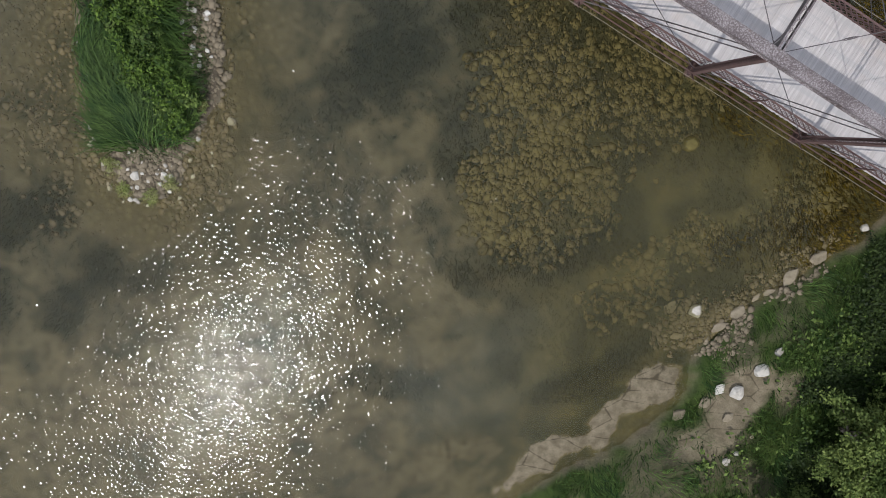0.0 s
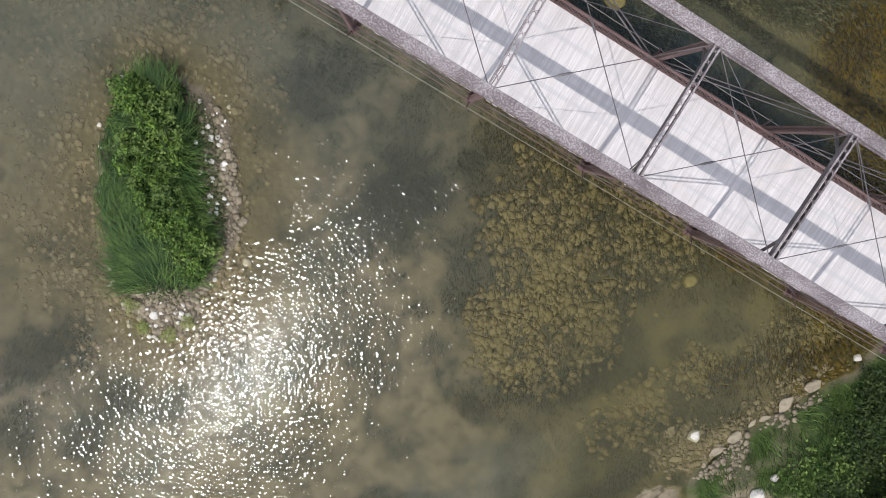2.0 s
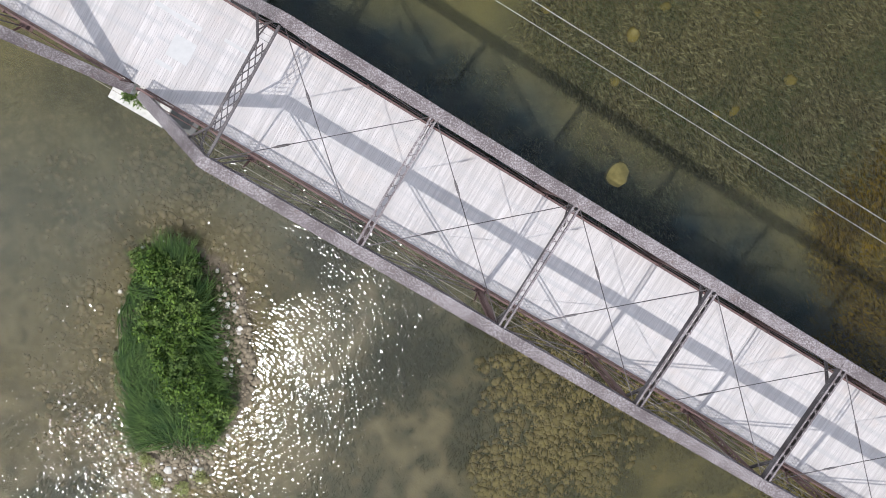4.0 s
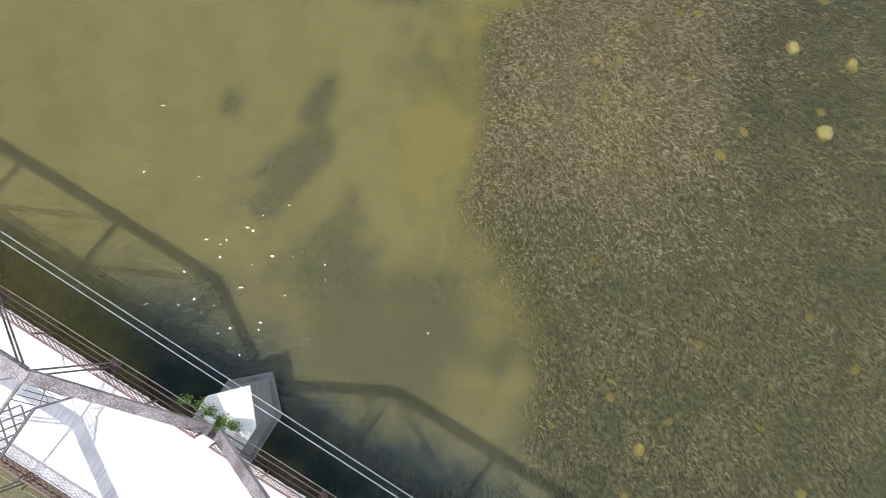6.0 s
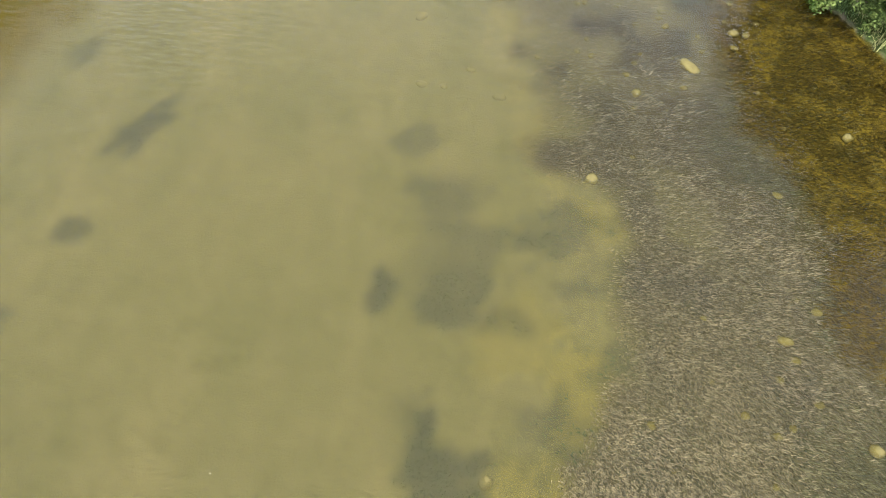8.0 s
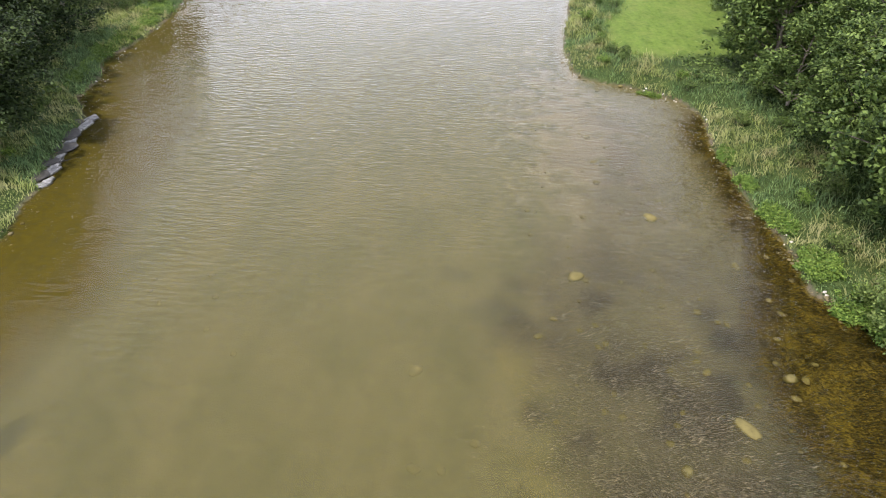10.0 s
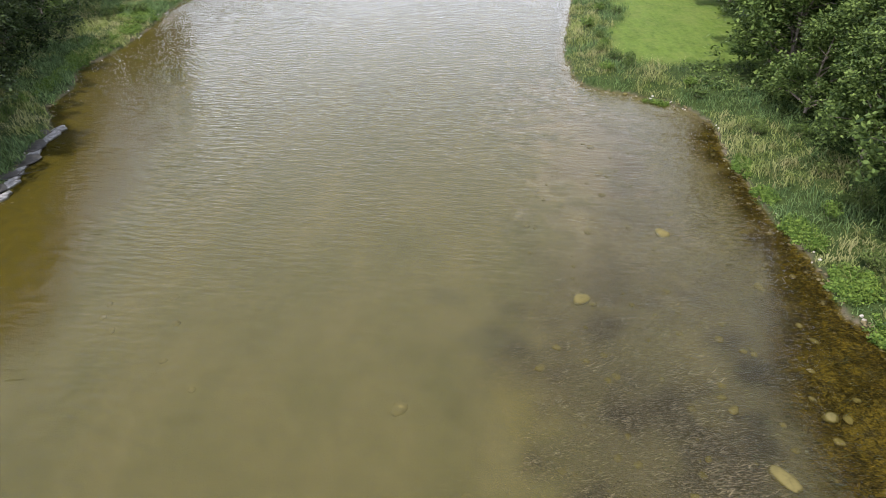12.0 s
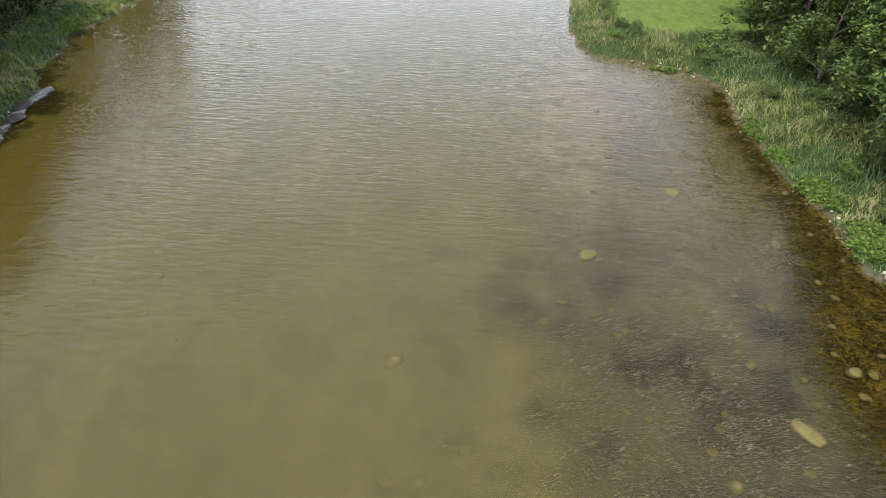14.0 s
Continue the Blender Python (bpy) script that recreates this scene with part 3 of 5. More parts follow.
def plan(x, y):
    """Height and cover of the ground at places x, y."""
    w = ragged(x, y)
    wob = 0.9 * (fbm(x * 0.45, y * 0.45) - 0.5)
    right = (x - along(RIGHT_BANK, y)) * 0.85 + wob
    left = (along(LEFT_BANK, y) - x) * 0.85 + wob
    isl = inside_distance(ISLAND, x, y) + 0.8 * wob
    d = np.maximum(np.maximum(right, left), isl)
    rough = fbm(x * 0.9 + 5, y * 0.9)
    land = np.minimum(0.12 + 0.28 * np.maximum(d, 0), 1.1 + 0.02 * np.maximum(d, 0)) + 0.25 * (rough - 0.5)
    land = np.where(isl > np.maximum(right, left), np.minimum(0.05 + 0.14 * np.maximum(isl, 0), 0.5) + 0.12 * (rough - 0.5), land)
    land = np.minimum(land, 3.0)
    bed = -0.06 - np.minimum(0.10 * np.maximum(-d, 0), 0.75) - 0.35 * smooth(8, 20, -d)
    bed = bed + 0.22 * (rough - 0.5)
    z = np.where(d > 0, np.maximum(land, 0.03 + 0.02 * rough), np.minimum(bed, -0.04))
    wet = 1 - smooth(-0.1, 0.15, d)
    n1 = fbm(x * 0.12, y * 0.12)
    far = smooth(72, 80, y)
    weed = smooth(-1.0 - 2.5 * far, 1.2 + 3.5 * far, x - weed_edge(y) + (2.4 + 9 * far) * (fbm(x * 0.3, y * 0.3, 5) - 0.5))
    weed = np.maximum(weed, blobs(x, y, [(8, 12, 9, 5, -30, 0.7), (10.5, 4.5, 5.5, 5.0, -30, 0.75), (7.5, -1, 4.5, 4.5, 0, 0.22), (9, -5.6, 5, 1.2, 10, 0.7), (12, -9, 2.4, 2.4, 0, 0.5), (10, -12.5, 4, 0.8, 25, 0.6), (20.5, -4.6, 2.4, 0.9, 33, 0.6)], w=w)) * wet
    weed = weed * (1 - 0.8 * smooth(94, 114, y)) * (1 - 0.4 * smooth(80, 90, y) * smooth(0.62, 0.38, fbm(x * 0.4 + 30, y * 0.4, 5)))
    holes = blobs(x, y, [(20, 114, 6, 6, 0, 1.0), (14, 97, 3.5, 4, 0, 0.5), (27, 79, 2.2, 3.5, 0, 0.6), (15, 72, 2, 3, 0, 0.35)], w=w)
    algae = smooth(-1.0, 2.0, x - along([(-60, 60), (-8, 22), (0, 20), (8, 22), (13, 20), (16, 23), (18.4, 25.5), (25, 27), (45, 29), (60, 25), (64, 22.6), (71, 24.2), (76, 23.6),
                                         (79, 22), (81, 20.2), (84, 21), (87, 19.8), (95, 21), (107, 24), (117, 25.5), (134, 25), (150, 40)], y) + 3 * (n1 - 0.5) + 2.4 * (rough - 0.5))
    algae = np.maximum(algae, blobs(x, y, [(23.5, -2.6, 3.5, 1.8, 33, 0.9), (12.5, 7.5, 4, 2.5, -30, 0.6), (17, 2.8, 3, 1.5, -30, 0.6), (17.5, -5.5, 3, 1.2, 33, 0.35)], w=w))
    # golden west shallows, their reach and darkness also standing for tree reflections
    algae = np.maximum(algae, 0.95 * smooth(13, 7, -left + 6 * (n1 - 0.5)) * smooth(62, 80, y)) * wet
    deep_and_shade = np.maximum(blobs(x, y, DEEP_AND_SHADE, 0.7, w=w), blobs(x, y, DARK_WEED, 0.25, w=w))
    mottle = smooth(0.50, 0.62, fbm(x * 0.55 + 40, y * 0.55)) * smooth(24, 14, y) * smooth(-9, -4, x)
    mottle = np.maximum(mottle * 0.55, 0.4 * smooth(0.55, 0.66, fbm(x * 0.3 + 9, y * 0.3)) * smooth(20, 10, y))
    mottle = np.maximum(mottle, 0.45 * smooth(0.54, 0.68, fbm(x * 0.3 + 70, y * 0.3, 5)) * smooth(30, 45, y) * smooth(78, 66, y) * smooth(-6, 0, x))
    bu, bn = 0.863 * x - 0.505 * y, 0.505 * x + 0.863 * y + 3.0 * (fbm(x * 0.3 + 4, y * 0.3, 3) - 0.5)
    # dark band beside the bridge: deep water with the truss shade painted in
    shaded_pool = 0.95 * smooth(13.5, 15.5, bn) * smooth(22.5, 17.0, bn) * smooth(-34, -24, bu) * smooth(26, 14, bu)
    deep_and_shade = np.maximum(deep_and_shade, mottle * smooth(92, 78, y)) * wet
    deep_and_shade = np.maximum(deep_and_shade, shaded_pool)
    tan = blobs(x, y, TAN, 0.3, w=w) * wet
    near_isl = smooth(-5.5, -1.0, isl)
    gravel = np.maximum(near_isl, blobs(x, y, [(-18, 8, 5, 12, 0, 0.6), (-12, 17, 5, 5, -30, 0.9), (-22, 22, 6, 8, 0, 0.5), (20, -7, 9, 2.2, 33, 0.7), (15, 126, 8, 26, 8, 0.85), (13, 98, 7, 10, 0, 0.6)], w=w))
    gravel = np.maximum(gravel, 0.6 * smooth(-7, 9, x - weed_edge(y) + 14 * (fbm(x * 0.25 + 60, y * 0.25, 4) - 0.5)) * smooth(80, 95, y))
    gravel = np.maximum(gravel, 0.45 * smooth(2, -1, y - 20) * smooth(-4, 4, x))
    gravel = np.maximum(gravel, 0.7 * smooth(-1.5, 0, -np.abs(np.maximum(right, left) + 0.3)))
    weed = np.clip(weed * (1 - holes), 0, 1)
    bank = np.maximum(right, left)
    grass = smooth(-0.25, 0.35, bank + 1.6 * (rough - 0.5)) + smooth(0.9, 1.8, isl + 1.0 * (rough - 0.5)) * smooth(-1.2, 0.8, y - 0.3)
    grass = grass * (1 - 0.6 * smooth(0.48, 0.60, fbm(x * 0.55 + 21, y * 0.55, 4)) * smooth(-3, -9, y) * smooth(24, 19, x) * smooth(8, 10, x))
    mud = smooth(-0.2, 0.2, d)
    rock = blobs(x, y, [(13.2, -13.6, 3.6, 0.9, 38, 0.9), (9, -16.8, 3.2, 0.7, 28, 0.9), (18.5, -13.3, 1.0, 2.6, -32, 1.0), (16.2, -16.2, 1.8, 0.8, 30, 0.8), (21.2, -12.8, 0.9, 1.0, 0, 0.8), (2.5, -16.8, 2.6, 1.1, 10, 0.5), (-1, -18.6, 3, 1, 10, 0.4), (-50, 180, 1, 3, 0, 0.7)], 0.25, w=w)
    rock = np.maximum(rock, 0.0)
    lawn = smooth(5.0, 8.5, right + 7 * (n1 - 0.5) + 3 * (rough - 0.5)) * smooth(153, 157, y) * smooth(32, 26, x - (y - 150) * 0.12 - 13)
    shelf = blobs(x, y, [(13.2, -13.6, 3.8, 1.1, 38), (9, -16.8, 3.4, 0.9, 28)], 0.3, w=w)
    z = np.maximum(z, -0.3 + 0.36 * shelf)
    return dict(z=z, d=d, right=right, left=left, isl=isl, wet=wet, weed=weed, gravel=np.clip(gravel, 0, 1) * wet, algae=np.clip(algae, 0, 1), deep_and_shade=np.clip(deep_and_shade, 0, 1),
                grass=np.clip(grass, 0, 1) * (1 - rock), mud=np.clip(mud, 0, 1), rock=np.clip(rock, 0, 1), lawn=np.clip(lawn, 0, 1), tan=np.clip(tan, 0, 1), rough=rough, shaded_pool=shaded_pool)


def axis(lo, hi, step, far_lo, far_hi):
    a = list(np.arange(lo, hi + 1e-6, step))
    s, v = step, lo
    left = []
    while v > far_lo:
        s *= 1.25
        v -= s
        left.append(v)
    s, v = step, hi
    right = []
    while v < far_hi:
        s *= 1.12 if s < 4 else 1.3
        v += s
        right.append(v)
    return np.array(left[::-1] + a + right)


def sheet(name, xs, ys, zfun, mat, covers):
    X, Y = np.meshgrid(xs, ys)
    info = plan(X, Y)
    Z = zfun(info)
    nx, ny = len(xs), len(ys)
    idx = np.arange(nx * ny).reshape(ny, nx)
    f = np.stack([idx[:-1, :-1], idx[:-1, 1:], idx[1:, 1:], idx[1:, :-1]], -1).reshape(-1, 4)
    me = bpy.data.meshes.new(name)
    me.vertices.add(nx * ny)
    me.vertices.foreach_set("co", np.stack([X, Y, Z], -1).astype(np.float32).reshape(-1))
    me.loops.add(f.size)
    me.loops.foreach_set("vertex_index", f.astype(np.int32).reshape(-1))
    me.polygons.add(len(f))
    me.polygons.foreach_set("loop_start", np.arange(0, f.size, 4, dtype=np.int32))
    me.polygons.foreach_set("loop_total", np.full(len(f), 4, np.int32))
    me.polygons.foreach_set("use_smooth", np.ones(len(f), bool))
    me.materials.append(mat)
    me.update(calc_edges=True)
    for key, chans in covers.items():
        at = me.attributes.new(key, "FLOAT_COLOR", "POINT")
        vals = np.ones((ny, nx, 4), np.float32)
        for i, c in enumerate(chans):
            vals[..., i] = c(info, X, Y)
        at.data.foreach_set("color", vals.reshape(-1))
    return new(name, me)


def field(key):
    return lambda i, x, y: i[key]


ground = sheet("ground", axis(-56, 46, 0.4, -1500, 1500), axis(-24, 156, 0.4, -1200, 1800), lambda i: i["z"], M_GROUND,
               {"cover_a": (field("weed"), field("gravel"), field("algae")), "cover_b": (field("deep_and_shade"), field("grass"), field("mud")),
                "cover_c": (field("lawn"), field("rock"), field("tan")), "cover_d": (lambda i, x, y: smooth(26, 12, y), lambda i, x, y: smooth(1, 11, x + 4 * (i["rough"] - 0.5)), lambda i, x, y: smooth(-18, -28, x))})
tagged(ground, "sandy riverbed with weeds rising to grassy banks", "ground", kind="structure")


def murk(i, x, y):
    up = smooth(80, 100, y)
    # murk stays high on the upstream shoal, also to stand for reflected sky
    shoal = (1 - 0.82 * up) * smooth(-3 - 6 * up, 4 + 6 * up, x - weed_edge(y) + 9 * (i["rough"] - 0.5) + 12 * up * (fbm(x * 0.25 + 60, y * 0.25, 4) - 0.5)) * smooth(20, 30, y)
    m = 0.55 - 0.36 * smooth(8, 22, -y + 24) - 0.47 * np.maximum(i["weed"], 0.85 * shoal) - 0.12 * i["gravel"] - 0.1 * i["deep_and_shade"] * smooth(20, 30, y) - 0.2 * i["tan"] + 0.35 * i["shaded_pool"]
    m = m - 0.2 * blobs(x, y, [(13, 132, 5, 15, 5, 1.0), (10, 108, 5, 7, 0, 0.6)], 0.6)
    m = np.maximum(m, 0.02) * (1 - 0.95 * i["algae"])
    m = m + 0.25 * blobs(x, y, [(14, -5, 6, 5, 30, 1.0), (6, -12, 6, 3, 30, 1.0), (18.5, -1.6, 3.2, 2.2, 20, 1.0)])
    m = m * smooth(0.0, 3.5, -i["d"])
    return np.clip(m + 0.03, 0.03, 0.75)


# the shade band beside the bridge also darkens the silt colour here
def green_silt_and_shade(i, x, y):
    return np.clip(np.maximum(0.6 * i["deep_and_shade"], 1.1 * i["shaded_pool"]) + 0.25 * smooth(24, 16, y) * smooth(-8, 2, -x), 0, 1)


def chop(i, x, y):
    calm = blobs(x, y, [(-9.0, 9.0, 2.4, 5, 0, 0.75), (-17, 13, 5, 6, 0, 0.7), (-16, 22, 6, 5, -30, 0.5)])
    calm = np.maximum(calm, 0.45 * smooth(-2.5, -0.2, i["isl"]))
    return np.clip(1.0 - calm + 0.35 * smooth(25, 33, y) - 0.25 * smooth(48, 75, y), 0.1, 3)


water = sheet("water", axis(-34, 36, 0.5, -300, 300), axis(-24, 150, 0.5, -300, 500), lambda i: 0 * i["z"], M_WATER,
              {"water_cover": (murk, green_silt_and_shade, chop), "water_reach": (lambda i, x, y: smooth(45, 80, y), lambda i, x, y: smooth(-16, -30, x) * smooth(70, 90, y)), "cover_d": (lambda i, x, y: smooth(26, 12, y), lambda i, x, y: smooth(1, 11, x + 4 * (i["rough"] - 0.5)), field("tan"))})
tagged(water, "rippled olive river water with sun glitter", "water", kind="structure")


# ---- the bridge ----
BRIDGE_TURN = -30.35
BU = Vector((math.cos(radians(BRIDGE_TURN)), math.sin(radians(BRIDGE_TURN)), 0))
BN = Vector((-BU.y, BU.x, 0))
AXIS_N = 12.8
DECK, CHORD_Z, HALF = 5.0, 11.5, 2.8
NODES = [0, 5.2, 11.2, 17.2, 23.33, 29.45, 35.55, 41.65, 46.85]


def bridge_pose(u, turn=0):
    p = BU * u + BN * AXIS_N
    return pose(p.x, p.y, 0, 0, 0, BRIDGE_TURN + turn)


def lattice(geo, origin, ex, ey, length, depth, pitch, w, t):
    """Crossed flat bars over a rectangle spanned by the unit vectors ex, ey."""
    o, ex, ey = Vector(origin), Vector(ex), Vector(ey)
    nrm = ex.cross(ey)
    for sign in (1, -1):
        k = -depth
        while k < length:
            a, b = max(k, 0), min(k + depth, length)
            if b - a > 0.05:
                ya, yb = a - k, b - k
                if sign < 0:
                    ya, yb = depth - ya, depth - yb
                geo.beam(o + ex * a + ey * ya + nrm * (sign * t * 0.6), o + ex * b + ey * yb + nrm * (sign * t * 0.6), t, w, nrm.cross(ex * (b - a) + ey * (yb - ya)))
            k += pitch
    return geo


def truss_span():
    span = thing("bridge_span", bridge_pose(-20.2), "weathered steel through-truss bridge span with a bleached timber deck", "bridge", "river bridge spans")
    n = len(NODES) - 1
    # deck boards laid across, with a shallow gap between
    g = Geo()
    x = 0.0
    r = random.Random(4)
    while x < NODES[-1] - 0.05:
        w = r.uniform(0.075, 0.15)
        z = DECK + r.uniform(-0.006, 0.004)
        y0, y1 = -2.52 + r.uniform(-0.03, 0.02), 2.52 + r.uniform(-0.02, 0.03)
        g.box(x + 0.002, min(x + w - 0.002, NODES[-1]), y0, y1, DECK - 0.14, z)
        x += w
    tagged(part("deck", g, M_DECK, span, "bleached cross-laid timber deck boards"), kind="stuff")
    for y in (-1.9, -0.65, 0.65, 1.9):
        part("stringer", Geo().box(0.05, NODES[-1] - 0.05, y - 0.08, y + 0.08, DECK - 0.50, DECK - 0.145), M_DARK, span)
    for i, xn in enumerate(NODES):
        if 0 < i < n:
            g = Geo().box(xn - 0.16, xn + 0.16, -3.0, 3.0, DECK - 0.53, DECK - 0.505)
            g.box(xn - 0.02, xn + 0.02, -3.0, 3.0, DECK - 1.05, DECK - 0.53)
            g.box(xn - 0.16, xn + 0.16, -3.0, 3.0, DECK - 1.08, DECK - 1.05)
            part("floor_beam", g, M_RUSTY, span)
    for s in (-1, 1):
        y = s * HALF
        # end posts and top chord: box section with a cover plate that overhangs a little
        for x0, z0, x1, z1 in ((0.0, DECK - 0.1, NODES[1], CHORD_Z), (NODES[-1], DECK - 0.1, NODES[-2], CHORD_Z)):
            g = Geo().beam((x0, y, z0), (x1, y, z1), 0.36, 0.34)
            d = (Vector((x1, y, z1)) - Vector((x0, y, z0))).normalized()
            up = Vector((0, -1, 0)).cross(d) * (1 if d.x > 0 else -1)
            off = up * 0.18
            g.beam(Vector((x0, y, z0)) + off, Vector((x1, y, z1)) + off, 0.46, 0.025)
            part("end_post", g, M_CHORD, span)
        for i in range(1, n - 1):
            x0, x1 = NODES[i], NODES[i + 1]
            g = Geo()
            for w in (-0.16, 0.16):
                g.box(x0 + 0.012, x1 - 0.012, y + w - 0.02, y + w + 0.02, CHORD_Z - 0.18, CHORD_Z + 0.17)
                g.box(x0 + 0.012, x1 - 0.012, y + w * 1.25 - 0.035, y + w * 1.25 + 0.035, CHORD_Z - 0.20, CHORD_Z - 0.18)
            g.box(x0 + 0.012, x1 - 0.012, y - 0.23, y + 0.23, CHORD_Z + 0.17, CHORD_Z + 0.195)
            for k in range(24):
                xx = x0 + 0.15 + k * (x1 - x0 - 0.3) / 23
                for w in (-0.2, 0.2):
                    g.box(xx - 0.014, xx + 0.014, y + w - 0.014, y + w + 0.014, CHORD_Z + 0.195, CHORD_Z + 0.207)
            part("top_chord", g, M_CHORD, span)
        for i in range(1, n):
            part("splice_plate", Geo().box(NODES[i] - 0.24, NODES[i] + 0.24, y - 0.215, y + 0.215, CHORD_Z + 0.209, CHORD_Z + 0.222), M_CHORD, span)
        for i in range(n):
            g = Geo()
            for w in (-0.13, 0.13):
                g.box(NODES[i], NODES[i + 1], y + w - 0.016, y + w + 0.016, DECK - 0.40, DECK - 0.27)
            part("bottom_chord", g, M_RUSTY, span, "pair of reddish-brown eyebars")
        # posts: two channels laced together; slender hangers at the hips
        for i in range(1, n):
            xn = NODES[i]
            g = Geo()
            if i in (1, n - 1):
                for w in (-0.12, 0.12):
                    g.box(xn - 0.03, xn + 0.03, y + w - 0.02, y + w + 0.02, DECK - 0.9, CHORD_Z - 0.15)
                part("hanger", g, M_DARK, span)
                continue
            for w in (-0.13, 0.13):
                g.box(xn - 0.09, xn + 0.09, y + w - 0.012, y + w + 0.012, DECK - 0.9, CHORD_Z - 0.18)
                for e in (-0.085, 0.085):
                    g.box(xn + e - 0.01, xn + e + 0.01, y + w * 0.75 - 0.02, y + w * 0.75 + 0.02, DECK - 0.9, CHORD_Z - 0.18)
            for e in (-0.095, 0.095):
                lattice(g, (xn + e, y - 0.13, DECK - 0.9), (0, 0, 1), (0, 1, 0), CHORD_Z - DECK + 0.6, 0.26, 0.26, 0.035, 0.008)
            part("post", g, M_RUSTY, span, "laced channel post")
        for i in range(1, n - 1):
            half = n // 2
            a, b = (i, i + 1) if i < half else (i + 1, i)
            g = Geo()
            for w in (-0.09, 0.09):
                g.beam((NODES[a], y + w, CHORD_Z - 0.1), (NODES[b], y + w, DECK - 0.33), 0.022, 0.09)
            part("diagonal", g, M_DARK, span, "pair of slender steel eyebars")
            if i in (half - 2, half - 1, half, half + 1):
                part("counter_rod", Geo().tube([(NODES[b], y, CHORD_Z - 0.1), (NODES[a], y, DECK - 0.33)], [0.017, 0.017], 5), M_DARK, span)
        # railing: top and bottom angles with a diamond lattice between
        yr = s * 2.5
        edges = [0.0] + NODES[1:-1] + [NODES[-1]]
        for i in range(n):
            x0, x1 = edges[i] + 0.03, edges[i + 1] - 0.03
            rail = part("railing", Geo().box(x0, x1, yr - 0.04, yr + 0.04, DECK + 1.06, DECK + 1.10).box(x0, x1, yr - 0.03, yr + 0.03, DECK + 0.10, DECK + 0.14), M_RUSTY, span, "reddish-brown railing of crossed flat bars")
            g = Geo()
            lattice(g, (x0, yr, DECK + 0.12), (1, 0, 0), (0, 0, 1), x1 - x0, 0.96, 0.32, 0.05, 0.008)
            part("lattice", g, M_RUSTY, rail)
            for xx in (x0 + 0.05, (x0 + x1) / 2):
                part("rail_post", Geo().box(xx - 0.03, xx + 0.03, yr + s * 0.045, yr + s * 0.10, DECK - 0.45, DECK + 1.08), M_RUSTY, rail)
        # conduit carried outside the truss
        pts = []
        for k in range(41):
            t = k / 40
            xx = t * NODES[-1]
            sag = 0.10 * math.sin(math.pi * ((xx / 6.1) % 1))
            pts.append((xx, s * 3.25, DECK + 0.1 - sag))
        part("cable", Geo().tube(pts, [0.013] * len(pts), 5), M_CABLE, span, "pale cable slung along the truss")
        for i in range(1, n):
            part("bracket", Geo().beam((NODES[i], s * 2.95, DECK - 0.45), (NODES[i], s * 3.3, DECK + 0.12), 0.07, 0.05), M_RUSTY, span)
    # overhead struts, knee braces and crossed rods with turnbuckles
    for i in range(2, n - 1):
        xn = NODES[i]
        g = Geo()
        for e in (-0.105, 0.105):
            g.box(xn + e - 0.035, xn + e + 0.035, -2.58, 2.58, CHORD_Z + 0.14, CHORD_Z + 0.155)
        lattice(g, (xn - 0.105, -2.55, CHORD_Z + 0.131), (0, 1, 0), (1, 0, 0), 5.1, 0.21, 0.42, 0.03, 0.006)
        strut = part("strut", g, M_CHORD, span, "double-angle overhead strut with lacing")
        # web in dark steel: shade of the strut sides put into its colour
        g = Geo()
        for e in (-0.125, 0.125):
            g.box(xn + e - 0.012, xn + e + 0.012, -2.58, 2.58, CHORD_Z - 0.12, CHORD_Z + 0.139)
        part("web", g, M_DARK, strut)
        for s in (-1, 1):
            k = Geo()
            for e in (-0.04, 0.04):
                k.beam((xn + e, s * 2.72, CHORD_Z - 1.15), (xn + e, s * 1.75, CHORD_Z - 0.1), 0.02, 0.09)
            part("knee_brace", k, M_DARK, strut)
    for i in range(1, n - 1):
        x0, x1 = NODES[i] + 0.12, NODES[i + 1] - 0.12
        for s in (-1, 1):
            a, b = Vector((x0, -s * 2.6, CHORD_Z + 0.05)), Vector((x1, s * 2.6, CHORD_Z + 0.02 * s))
            mid = a.lerp(b, 0.5)
            rod = part("lateral_rod", Geo().tube([a, mid - Vector((0, 0, 0.05)), b], [0.019] * 3, 5), M_DARK, span)
            tb = Geo().tube([a.lerp(b, 0.28) - Vector((0, 0, 0.03)), a.lerp(b, 0.30) - Vector((0, 0, 0.03)), a.lerp(b, 0.34) - Vector((0, 0, 0.035)), a.lerp(b, 0.36) - Vector((0, 0, 0.035))], [0.02, 0.045, 0.045, 0.02], 6)
            part("turnbuckle", tb, M_DARK, rod)
    # portals in the plane of the end posts
    for x0, x1 in ((0.0, NODES[1]), (NODES[-1], NODES[-2])):
        foot, head = Vector((x0, 0, DECK - 0.1)), Vector((x1, 0, CHORD_Z))
        slope = (foot - head).normalized()
        top = head + slope * 0.12
        across = Vector((0, 1, 0))
        depth = 0.95
        portal = part("portal", Geo().beam(top - across * 2.55, top + across * 2.55, 0.09, 0.09), M_DARK, span, "dark lattice portal brace")
        low = top + slope * depth
        part("rail", Geo().beam(low - across * 1.75, low + across * 1.75, 0.09, 0.09), M_DARK, portal)
        nrm = across.cross(slope)
        for sign in (1, -1):
            for k in range(9):
                a = -1.75 - depth / 2 + k * 0.5
                p = top + across * max(a, -1.75) + slope * (max(a, -1.75) - a) + nrm * (0.012 * sign)
                b = min(a + depth, 1.75)
                q = top + across * b + slope * (b - a) + nrm * (0.012 * sign)
